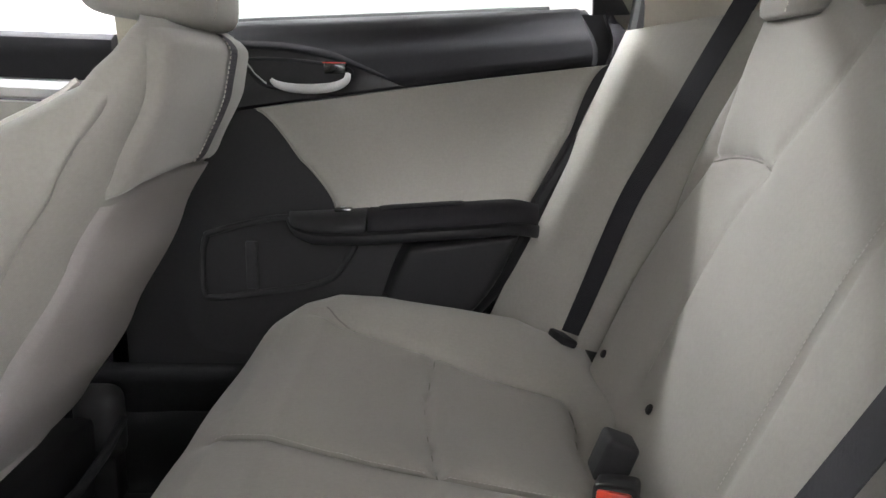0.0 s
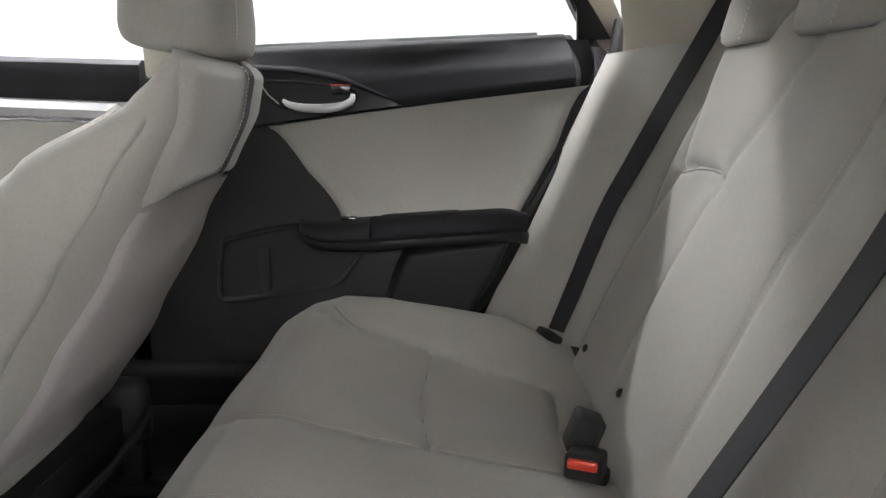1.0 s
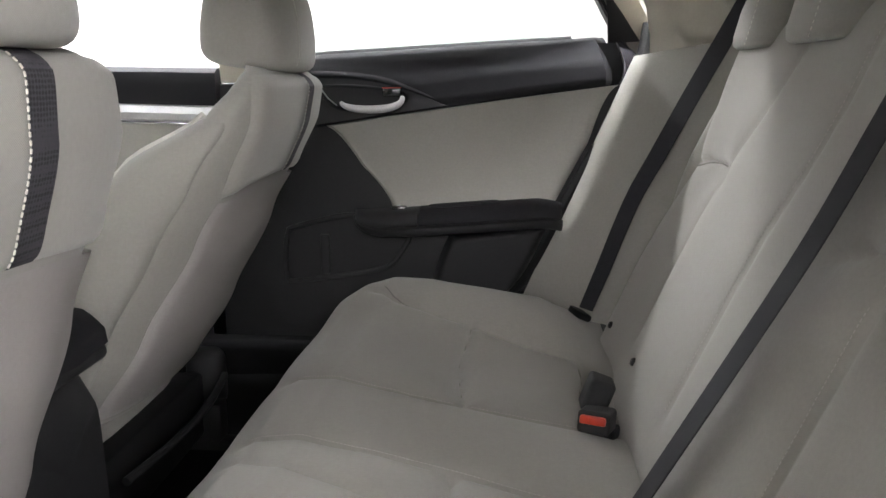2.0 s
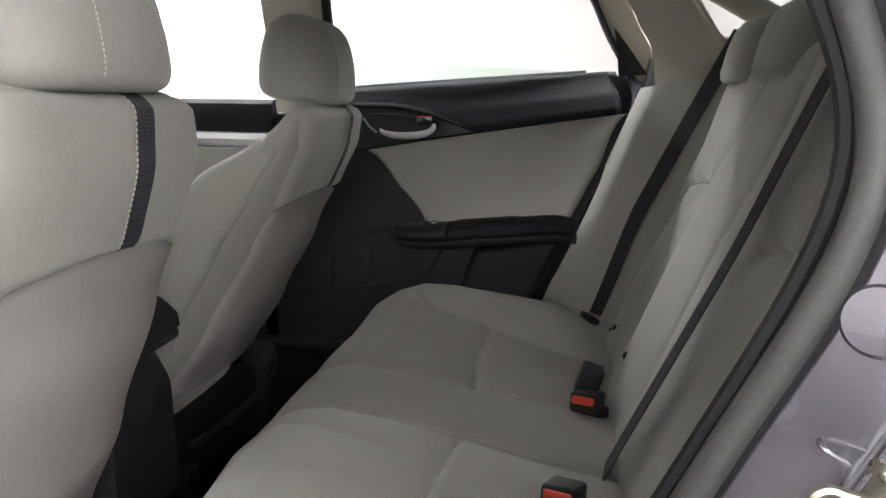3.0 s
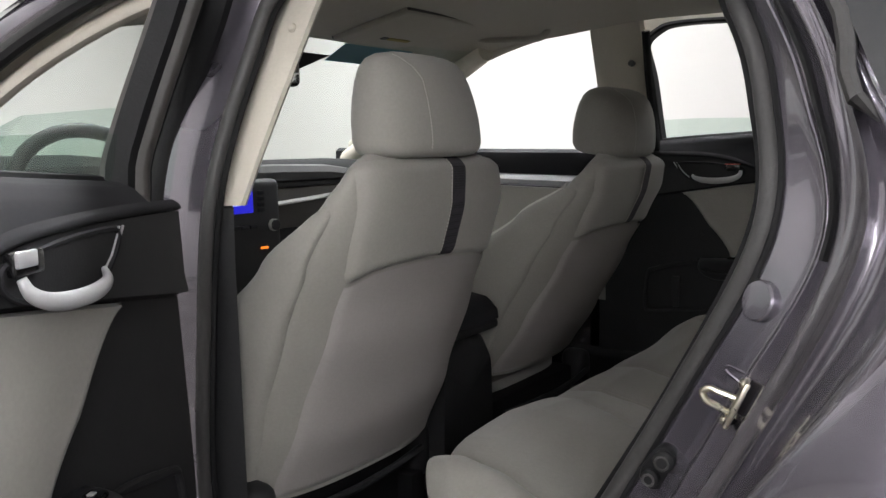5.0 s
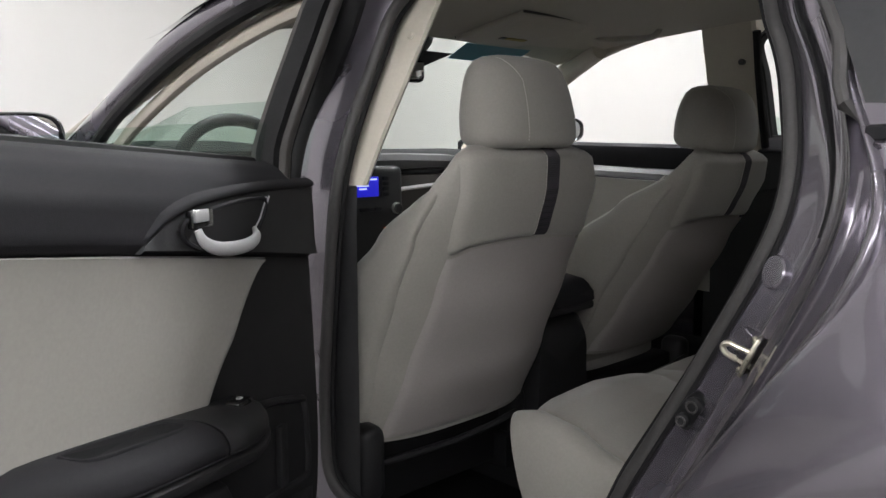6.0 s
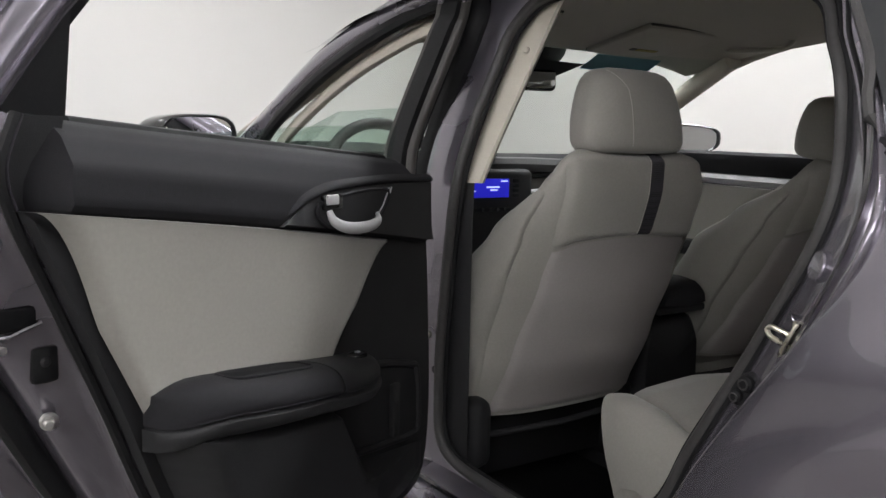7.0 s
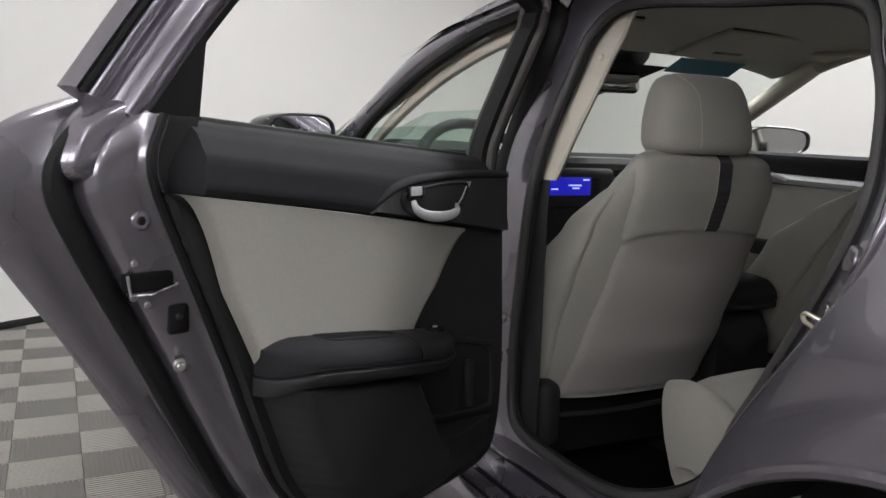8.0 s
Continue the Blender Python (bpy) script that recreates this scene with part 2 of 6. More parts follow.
def room():
    floor = box(-9, 9, -9, 9, -0.12, -0.012, 0)
    solid("floor", floor, RUBBER, "grey rubber base under ribbed garage floor tiles", "floor", "structure")
    for name, b, label in (
            ("wall_front", (-0.15, 0, RY0, RY1, -0.02, RH), "plain white painted garage wall with black baseboard"),
            ("wall_back", (RX, RX + 0.15, RY0, RY1, -0.02, RH), "plain white painted garage wall"),
            ("wall_right", (-0.15, RX + 0.15, RY1, RY1 + 0.15, -0.02, RH), "plain white painted garage wall"),
            ("wall_left", (-0.15, RX + 0.15, RY0 - 0.15, RY0, -0.02, RH), "plain garage wall out of view, greyed to dim its bounce"),
    ):
        ob = solid(name, box(*b, 0), DIMMED_WALL if name == "wall_left" else WALL, label, "wall", "structure")
        ob.matrix_basis = ROOM
    ob = solid("ceiling", box(-0.15, RX + 0.15, RY0 - 0.15, RY1 + 0.15, RH, RH + 0.1, 0), WALL, "plain white garage ceiling", "ceiling", "structure")
    ob.matrix_basis = ROOM
    bm = box(0.0, 0.014, RY0, RY1, 0, 0.038, 0.004)
    ob = solid("baseboard", bm, RUBBER, "black rubber baseboard along the white wall", "baseboard", "structure")
    ob.matrix_basis = ROOM
    # rows of long tubes under the ceiling, along both sides of the car, out of view
    first = None
    for x, y in ((-2.2, 0.65), (0.25, 0.65), (-3.2, 3.4)):
        m = pose(x, y, RH - 0.06, 0, 0, 90)
        if first is None:
            first = thing("ceiling_light", "long white tube light fixed under the ceiling", "ceiling light", "rows of ceiling lights", m)
            part("housing", box(-0.13, 0.13, -1.25, 1.25, 0.0, 0.058, 0.01), WALL, first)
            part("diffuser", box(-0.11, 0.11, -1.2, 1.2, -0.03, -0.002, 0.012), TUBE, first, "glowing white diffuser")
        else:
            copy_thing(first, m)
    # thin unseen tubes along the sides, added to fill the seats and streak the paint
    first = None
    for x, y in ((-1.9, -1.6), (2.4, -1.9), (-1.7, 4.3), (1.0, 4.3)):
        m = pose(x, y, RH - 0.06, 0, 0, 90)
        if first is None:
            first = thing("fill_tube_light", "thin white tube light added unseen under the ceiling", "ceiling light", "thin ceiling tubes", m)
            part("housing", box(-0.06, 0.06, -1.25, 1.25, 0.0, 0.058, 0.01), WALL, first)
            part("tube", box(-0.018, 0.018, -1.2, 1.2, -0.04, -0.002, 0.012), TUBE, first, "glowing white tube")
        else:
            copy_thing(first, m)
    # wide soft panels added as fill on the grey wall out of view
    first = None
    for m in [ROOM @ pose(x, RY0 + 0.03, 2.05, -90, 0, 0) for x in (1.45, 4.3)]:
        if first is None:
            first = thing("wall_fill_panel", "long white fill panel added on the unseen wall", "wall light", "wall lights", m)
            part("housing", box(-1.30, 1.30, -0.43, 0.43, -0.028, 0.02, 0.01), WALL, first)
            part("diffuser", box(-1.25, 1.25, -0.38, 0.38, 0.022, 0.05, 0.012), FILL_PANEL, first, "glowing white diffuser")
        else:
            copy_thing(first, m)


room()

# ---- the car's shell ----
car = thing("car", "dark grey metallic sedan with its rear door wide open", "car")

# the rear door opening as x, z; the side leans inwards above the belt
OPENING = [(-0.722, 0.536), (-0.708, 0.716), (-0.678, 0.948), (-0.648, 1.134), (-0.620, 1.206), (-0.535, 1.244), (-0.279, 1.215),
           (-0.095, 1.178), (-0.028, 1.114), (0.014, 1.024), (0.014, 0.924), (-0.042, 0.791), (-0.14, 0.619), (-0.216, 0.496),
           (-0.369, 0.422), (-0.550, 0.408), (-0.700, 0.428)]


def side_y(z):
    h = z - 0.93
    return -0.655 + 0.15 * (h + math.sqrt(h * h + 0.0005))


def opening_ring(d, dy):
    """The opening's outline, grown by d and set dy outboard."""
    pts = spline([(x, 0, z) for x, z in OPENING], 6, closed=True)
    k = len(pts)
    ring = []
    for i, p in enumerate(pts):
        t = (pts[(i + 1) % k] - pts[i - 1]).normalized()
        nrm = Vector((-t.z, 0, t.x))
        q = p + nrm * d
        ring.append(Vector((q.x, side_y(p.z) + dy, q.z)))
    return ring


# pressed lines round the opening: offset from it and depth along the front, top and foot; depth, then (x, z) and
# where it differs the depth, along the rear from the window corner down to the sill
JAMB_LINES = [
    (-0.002, 0.007, -0.637, [(-0.086, 1.185), (-0.031, 1.112), (-0.002, 1.036), (0.011, 0.935), (-0.053, 0.790), (-0.146, 0.625), (-0.217, 0.500)]),
    (0.008, -0.006, -0.650, [(-0.066, 1.195), (-0.009, 1.112), (0.019, 1.036), (0.028, 0.925), (-0.037, 0.788), (-0.127, 0.618), (-0.200, 0.490)]),
    (0.042, -0.014, -0.680, [(-0.045, 1.206), (0.013, 1.110), (0.047, 1.036), (0.073, 0.928), (0.007, 0.788), (-0.085, 0.610), (-0.170, 0.478)]),
    (0.068, -0.026, -0.708, [(-0.020, 1.212), (0.037, 1.110), (0.070, 1.036), (0.085, 0.930), (0.027, 0.790), (-0.069, 0.608), (-0.156, 0.470)]),
    (0.088, -0.042, -0.736, [(-0.006, 1.217, -0.626), (0.050, 1.111, -0.660), (0.084, 1.037, -0.690), (0.106, 0.935), (0.043, 0.785), (-0.056, 0.604), (-0.146, 0.462)]),
    (0.108, -0.075, -0.784, [(0.002, 1.220, -0.632), (0.059, 1.112, -0.670), (0.097, 1.037, -0.706), (0.141, 0.932), (0.066, 0.785), (-0.040, 0.610), (-0.130, 0.455)]),
    (0.116, -0.090, -0.792, [(0.006, 1.222, -0.634), (0.064, 1.113, -0.674), (0.104, 1.037, -0.712), (0.154, 0.932), (0.079, 0.782), (-0.028, 0.604), (-0.122, 0.450)]),
]


# the same lines down the centre pillar: a broad, nearly flat face that turns in beside the front door
PILLAR_LINES = [(-0.002, 0.007), (0.008, -0.006), (0.034, -0.0140), (0.064, -0.0215), (0.080, -0.0215), (0.090, -0.0140), (0.095, 0.0)]


def jamb_line(k):
    """The k-th line all round the opening."""
    d, dy, depth, rear = JAMB_LINES[k]
    ring = opening_ring(d, dy)
    pillar = opening_ring(*PILLAR_LINES[k])
    marks = [(pillar if i < 5 else ring)[6 * i] for i in range(len(OPENING))]
    for i, (x, z, *y) in enumerate(rear):
        marks[7 + i] = Vector((x, y[0] if y else depth + 0.30 * max(0.0, z - 0.93), z))
    return spline(marks, 8, closed=True)


def shell():
    # painted jamb all round the opening: flat face, bead, recess, ledge, channel and rolled outer edge
    lines = [jamb_line(k) for k in range(len(JAMB_LINES))]
    PROFILE = [(0, 0.2, 0.0), (0, 0.9, 0.0), (1, 0.06, 0.0003), (1, 0.25, 0.001), (1, 0.60, 0.0020), (1, 0.86, 0.0028), (1, 0.93, 0.0022), (1, 0.96, -0.0010), (1, 0.975, -0.0044), (2, 0.0, -0.0040), (2, 0.10, 0.0005),
               (2, 0.22, 0.0050), (2, 0.70, 0.0060), (2, 0.88, 0.0010), (3, 0.0, -0.0032), (3, 0.14, -0.0036), (3, 0.30, -0.0018), (3, 0.80, -0.0005), (3, 0.94, -0.0035), (4, 0.04, -0.0032),
               (4, 0.12, 0.0060), (4, 0.30, 0.0150), (4, 0.62, 0.0130), (4, 0.86, 0.0030), (5, 0.0, -0.0030), (5, 0.16, -0.0070), (5, 0.38, -0.0095), (5, 0.62, -0.0092), (5, 0.84, -0.0060), (5, 0.95, -0.0020), (6, 0.0, 0.0)]
    rings = []
    for k, f, dy in PROFILE:
        a, b = lines[k], lines[min(k + 1, len(lines) - 1)]
        rings.append([p.lerp(q, f) + Vector((0, dy * max(0.0, min(1.0, (p.x + 0.45) / 0.25)), 0)) for p, q in zip(a, b)])
    bm = bmesh.new()
    loft(bm, [r + [r[0]] for r in rings], closed=False, cap=False)
    part("door_jamb", bm, PAINT, car, "grey painted door jamb with pressed ribs", sharp=75)
    # rubber seal: a broad bulb and a thin lip beside the paint
    bm = bmesh.new()
    tube(bm, [p.lerp(q, 0.55) + Vector((0, -0.002, 0)) for p, q in zip(lines[0], lines[1])], 0.0095, 12, closed=True)
    part("door_seal", bm, SEALGREY, car, "dark rubber seal round the door opening")
    bm = bmesh.new()
    tube(bm, [p.lerp(q, 0.0) + Vector((0, 0.001, 0)) for p, q in zip(lines[0], lines[1])], 0.0058, 8, closed=True)
    part("seal_lip", bm, RUBBER, car)
    bm = bmesh.new()
    tube(bm, [p.lerp(q, 0.98) + Vector((0, -0.0005, 0)) for p, q in zip(lines[0], lines[1])], 0.0040, 8, closed=True)
    part("seal_foot", bm, RUBBER, car)
    # rubber strip lying in the recess above the striker
    bm = bmesh.new()
    strip = [p.lerp(q, 0.42) + Vector((0, 0.004, 0)) for p, q in zip(lines[2], lines[3]) if p.z > 0.90 and p.x > -0.02]
    tube(bm, sorted(strip, key=lambda p: p.z), 0.0048, 8, flat=0.7)
    part("recess_seal", bm, RUBBER, car, "thin black rubber strip in the jamb's recess")
    outer = rings[-1]
    rear_edge = sorted((p for p in outer if p.x > -0.25 and p.z < 1.20), key=lambda p: p.z)

    def edge_at(z):
        for p, q in zip(rear_edge, rear_edge[1:]):
            if z <= q.z:
                return p.lerp(q, max(0.0, (z - p.z) / max(1e-6, q.z - p.z)))
        return rear_edge[-1]

    # rear quarter panel: from the jamb back over the wheel arch
    def edge(t):          # up along the jamb's rear edge
        return edge_at(0.53 + t * 0.465)

    def arch(s):
        a = radians(146 - s * 148)
        return Vector((0.28 + 0.405 * math.cos(a), -0.838, 0.316 + 0.405 * math.sin(a)))

    low = edge(0)

    def panel(a, b):
        left = edge(b)
        s = a
        bottom = low.lerp(arch(s), min(1.0, s / 0.05))
        top = Vector((left.x + (1.15 - left.x) * s, -0.775 + 0.035 * s, 0.995))
        p = bottom.lerp(top, b)
        p = p.lerp(left, (1 - s) ** 4 * (b ** 0.5 if s > 0 else 1.0))
        p.y -= 0.052 * math.sin(math.pi * min(1, b * 0.9 + 0.05)) * (1 - (1 - s) ** 3)
        return p
    bm = bmesh.new()
    grid(bm, panel, 60, 40)
    part("quarter_panel", bm, PAINT, car, "grey metallic rear quarter panel", sharp=75)
    bm = bmesh.new()
    tube(bm, [arch(i / 40) + Vector((0, -0.006, -0.004)) for i in range(41)], 0.009, 8)
    part("arch_lip", bm, PAINT, car)
    bm = bmesh.new()
    loft(bm, [[arch(i / 40) + Vector((0, dy, 0)) for i in range(41)] for dy in (0, 0.235)], closed=False, cap=False)
    grid(bm, lambda a, b: Vector((-0.06 + a * 0.76, -0.604, 0.15 + b * 0.58)), 4, 4)
    part("wheel_well", bm, RUBBER, car, "black lined rear wheel well")
    # rear pillar outside with its dark quarter glass
    bm = bmesh.new()

    def pillar(a, b):
        z = 0.995 + b * 0.285
        k = edge_at(min(z, 1.195))
        return Vector((k.x - 0.5 * max(0.0, z - 1.195) + a * (0.75 - 0.5 * b), k.y + 0.3 * max(0.0, z - 1.195) + 0.02 * a, z))
    grid(bm, pillar, 16, 16)
    part("rear_pillar", bm, PAINT, car, sharp=60)
    QG = [(0.118, 1.014), (0.30, 1.018), (0.62, 1.028), (0.46, 1.12), (0.32, 1.19), (0.16, 1.236), (0.030, 1.214), (0.052, 1.150), (0.085, 1.085)]
    bm = bmesh.new()
    loft(bm, [[(x, side_y(z) - 0.088, z) for x, z in QG], [(x, side_y(z) - 0.094, z) for x, z in QG]])
    part("quarter_glass", bm, DARKGLASS, car, "dark fixed quarter glass")
    bm = bmesh.new()
    tube(bm, spline([(x - 0.004, side_y(z) - 0.090, z) for x, z in QG], 4, closed=True), 0.0065, 8, closed=True)
    part("quarter_glass_seal", bm, SEALGREY, car, "dark rubber seal round the quarter glass")
    bm = bmesh.new()
    loft(bm, [[(x, -0.712 - w, z) for w, z in ((0.0, 0.992), (0.030, 0.994), (0.036, 0.999), (0.034, 1.008), (0.0, 1.014))] for x in (0.122, 0.30, 0.62)])
    part("belt_moulding", bm, SOFT, car, "matt black belt moulding under the quarter glass", sharp=40)
    # sill under the door opening
    bm = bmesh.new()
    sect = [(-0.655, 0.395), (-0.70, 0.392), (-0.73, 0.375), (-0.745, 0.352), (-0.775, 0.348), (-0.795, 0.325), (-0.80, 0.22), (-0.77, 0.17), (-0.66, 0.17)]
    loft(bm, [[(x, y, z) for y, z in sect] for x in (-2.0, -1.2, -0.6, -0.16)])
    part("sill", bm, PAINT, car, "grey painted sill with scuff ridges", sharp=50)
    for y, z in ((-0.715, 0.388), (-0.752, 0.354), (-0.785, 0.341)):
        bm = bmesh.new()
        tube(bm, [(-0.95, y, z), (-0.5, y, z), (-0.2, y, z + 0.004)], 0.005, 6)
        part("sill_ridge", bm, GLOSSBLACK, car)
    # centre pillar trim inside, near side
    bm = bmesh.new()
    loft(bm, [[(x0 + 0.31 * max(0, z - 0.93), side_y(z) + w, z) for x0, w in ((-0.74, 0.03), (-0.703, 0.022), (-0.670, 0.022), (-0.656, 0.027), (-0.654, 0.033), (-0.666, 0.046), (-0.70, 0.055), (-0.73, 0.055))] for z in (0.928, 1.0, 1.06, 1.12, 1.18, 1.23, 1.27)])
    bm2 = bmesh.new()
    tube(bm2, [(-0.722 + 0.17 * max(0, z - 0.93) ** 1.15 * 1.6, side_y(z) + 0.020, z) for z in (0.93, 1.0, 1.06, 1.12, 1.18, 1.23, 1.27)], 0.0085, 8)
    part("pillar_edge_seal", bm2, RUBBER, car)
    part("centre_pillar_trim", bm, CREAM, car, "cream upper centre pillar trim", sharp=50)
    bm = bmesh.new()
    loft(bm, [[(x0, side_y(z) + w, z) for x0, w in ((-0.89, 0.02), (-0.710, 0.014), (-0.686, 0.020), (-0.676, 0.032), (-0.718, 0.062), (-0.89, 0.075))] for z in (0.30, 0.5, 0.7, 0.85, 0.925)])
    part("lower_pillar_trim", bm, BLACK, car, "black lower centre pillar trim", sharp=50)
    bm = bmesh.new()
    disc(bm, (-0.606, side_y(1.16) + 0.021, 1.16), (0.2, -1, 0.3), 0.0065, 0.004)
    part("belt_anchor_cap", bm, CREAM, car)
    # floor pan, tunnel, carpet
    bm = bmesh.new()
    def pan(a, b):
        y = -0.66 + 1.42 * a
        x = -2.0 + 1.5 * b
        tun = 0.13 * math.exp(-((y - 0.0) / 0.12) ** 4)
        return Vector((x, y, 0.245 + tun + 0.006 * noise.noise((x * 9, y * 9, 0)) + 0.12 * max(0, (abs(y - 0.05) - 0.62) / 0.1)))
    grid(bm, pan, 50, 40)
    part("carpet", bm, CARPET, car, "black carpeted car floor with a centre tunnel", sharp=80)
    bm = bmesh.new()
    rbox(bm, -0.92, -0.56, -0.56, -0.14, 0.250, 0.268, 0.008)
    part("floor_mat", bm, CARPET, car, "black rear floor mat")
    bm = bmesh.new()
    rbox(bm, -0.95, -0.55, 0.16, 0.60, 0.250, 0.268, 0.008)
    part("floor_mat", bm, CARPET, car, "black rear floor mat")
    part("underbody", box(-2.1, 1.1, -0.66, 0.80, 0.16, 0.238, 0.01), RUBBER, car)

    # roof outside and headliner inside
    CROWN = [(-1.30, 1.275), (-1.0, 1.325), (-0.6, 1.350), (-0.1, 1.335), (0.3, 1.265), (0.60, 1.18)]

    def roof(x, y, lift):
        c = abs((y - 0.02) / 0.60)
        return curve_at(CROWN, x) - (0.085 if y < 0.02 else 0.045) * c ** 3 + lift
    bm = bmesh.new()
    grid(bm, lambda a, b: Vector((-1.28 + 1.85 * b, -0.565 + 1.19 * a, roof(-1.28 + 1.85 * b, -0.565 + 1.19 * a, 0))), 30, 40)
    part("headliner", bm, LINER, car, "beige woven headliner", sharp=80)
    bm = bmesh.new()
    grid(bm, lambda a, b: Vector((-1.33 + 1.95 * b, -0.68 + 1.42 * a, roof(-1.33 + 1.95 * b, -0.66 + 1.38 * a, 0.055))), 30, 40)
    part("roof_panel", bm, PAINT, car, sharp=80)
    # roof rail over the near door opening
    bm = bmesh.new()
    rail = spline([(-1.62, -0.725, 0.985), (-1.45, -0.695, 1.075), (-1.2, -0.66, 1.195), (-0.9, -0.628, 1.272), (-0.55, -0.615, 1.300), (-0.2, -0.62, 1.283), (0.05, -0.64, 1.235), (0.3, -0.66, 1.16)], 6)
    tube(bm, rail, 0.032, 12, flat=0.8)
    part("roof_rail", bm, PAINT, car, sharp=80)
    bm = bmesh.new()
    rail = spline([(-1.75, 0.76, 1.01), (-1.45, 0.72, 1.135), (-1.2, 0.675, 1.250), (-0.9, 0.645, 1.318), (-0.55, 0.635, 1.338), (-0.2, 0.64, 1.316), (0.05, 0.66, 1.250), (0.3, 0.69, 1.12)], 6)
    tube(bm, rail, 0.032, 12, flat=0.8)
    part("roof_rail", bm, LINER, car, "beige lined roof rail", sharp=80)
    # windscreen with its pillars, shade band and banner
    def screen(a, b):
        y = (-0.70 + 1.44 * a) * (1 - 0.2 * b) + 0.006 * b
        c = abs(a - 0.5) * 2
        return Vector((-2.02 + 0.78 * b + 0.22 * c ** 3 * (1 - 0.4 * b), y, 0.965 + 0.325 * b - 0.02 * c * c * b))
    bm = bmesh.new()
    grid(bm, screen, 24, 14)
    ob = part("windscreen", bm, CLEAR, car, "clear curved windscreen")
    ob.visible_shadow = False
    bm = bmesh.new()
    grid(bm, lambda a, b: screen(0.665 + 0.19 * a, 0.85 + 0.11 * b) + Vector((0.012, 0, -0.006)), 16, 3)
    part("banner", bm, TEAL, car, "teal film banner along the top of the windscreen")
    bm = bmesh.new()
    grid(bm, lambda a, b: screen(0.50 + (0.05 + 0.10 * b) * a + 0.02 * b, 0.54 + 0.34 * b) + Vector((0.008, 0, -0.004)), 8, 6)
    part("screen_patch", bm, RUBBER, car, "black printed patch on the windscreen")
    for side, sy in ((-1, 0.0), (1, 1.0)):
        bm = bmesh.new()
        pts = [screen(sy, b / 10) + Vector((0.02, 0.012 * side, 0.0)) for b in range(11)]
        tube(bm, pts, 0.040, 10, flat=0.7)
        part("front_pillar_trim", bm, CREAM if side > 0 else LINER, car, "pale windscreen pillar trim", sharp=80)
    # rear glass and shelf
    bm = bmesh.new()
    grid(bm, lambda a, b: Vector((0.42 + 0.55 * (1 - b), (-0.60 + 1.26 * a) * (1 - 0.12 * b), 1.02 + 0.20 * b)), 12, 6)
    ob = part("rear_window", bm, CLEAR, car, "clear rear window")
    ob.visible_shadow = False
    part("parcel_shelf", box(0.22, 1.0, -0.62, 0.70, 0.955, 0.985, 0.01), BLACK, car, "black parcel shelf behind the rear seat")
    # far side: pillars, rear pillar trim, door sills
    def far_pillar(zs):
        return loft(bmesh.new(), [[(x0 + 0.02 * (z - 1), 0.775 - 0.36 * max(0, z - 0.97) - w, z) for x0, w in ((-0.795, -0.02), (-0.782, 0.025), (-0.69, 0.03), (-0.655, 0.0), (-0.655, -0.03))] for z in zs])
    part("pillar_trim", far_pillar((0.955, 1.0, 1.05, 1.15, 1.25, 1.32)), CREAM, car, "cream upper centre pillar trim", sharp=50)
    part("pillar_base", box(-0.86, -0.58, 0.790, 0.86, 0.25, 0.953, 0.01), BLACK, car, "black lower centre pillar trim", sharp=50)
    bm = bmesh.new()
    tube(bm, spline([(0.075, 0.825, 1.06), (0.052, 0.800, 0.965), (-0.010, 0.785, 0.845), (-0.080, 0.780, 0.715), (-0.150, 0.780, 0.585), (-0.24, 0.780, 0.48)], 6), 0.020, 10, flat=0.7)
    part("door_seal", bm, RUBBER, car, "black rubber seal along the closed door")
    bm = bmesh.new()
    tube(bm, [(-0.643, 0.765, 0.98), (-0.642, 0.735, 1.06), (-0.638, 0.69, 1.18), (-0.632, 0.655, 1.28)], 0.011, 8)
    part("pillar_seal", bm, RUBBER, car)
    bm = bmesh.new()
    disc(bm, (-0.675, 0.675, 1.205), (0.1, -1, 0), 0.008, 0.016)
    part("belt_guide", bm, PADGREY, car)
    bm = bmesh.new()
    rbox(bm, -0.76, -0.72, 0.735, 0.76, 1.02, 1.06, 0.006)
    part("belt_slot", bm, PADBROWN, car)

    def cpil(a, b):
        z = 0.955 + b * (0.33 - 0.195 * min(1.0, max(0.0, (a - 0.22) / 0.12)))
        x0 = curve_at([(0.955, 0.072), (1.03, 0.066), (1.085, 0.054), (1.14, 0.022), (1.22, -0.03), (1.30, -0.10)], z)
        x1 = 0.55 - 0.12 * b
        y0 = 0.79 - 0.36 * max(0, z - 0.98)
        y1 = 0.63 - 0.25 * max(0, z - 0.98)
        s = a
        return Vector((x0 + (x1 - x0) * s, y0 + (y1 - y0) * s - 0.03 * math.sin(math.pi * s), z))
    bm = bmesh.new()
    grid(bm, cpil, 48, 20)
    tube(bm, [cpil(k / 48, 1.0) for k in range(11, 49)], 0.007, 8)
    part("rear_pillar_trim", bm, CREAM, car, "cream rear pillar trim", sharp=80)
    part("sill_trim", box(-1.9, -0.10, 0.745, 0.86, 0.24, 0.41, 0.02, 3), CARPET, car, "black sill trim")
    # outside skin of the far side
    bm = bmesh.new()
    grid(bm, lambda a, b: Vector((-2.0 + 3.1 * a, 0.94 - 0.03 * abs(b - 0.6), 0.2 + 0.76 * b)), 8, 6)
    part("body_side", bm, PAINT, car)


shell()


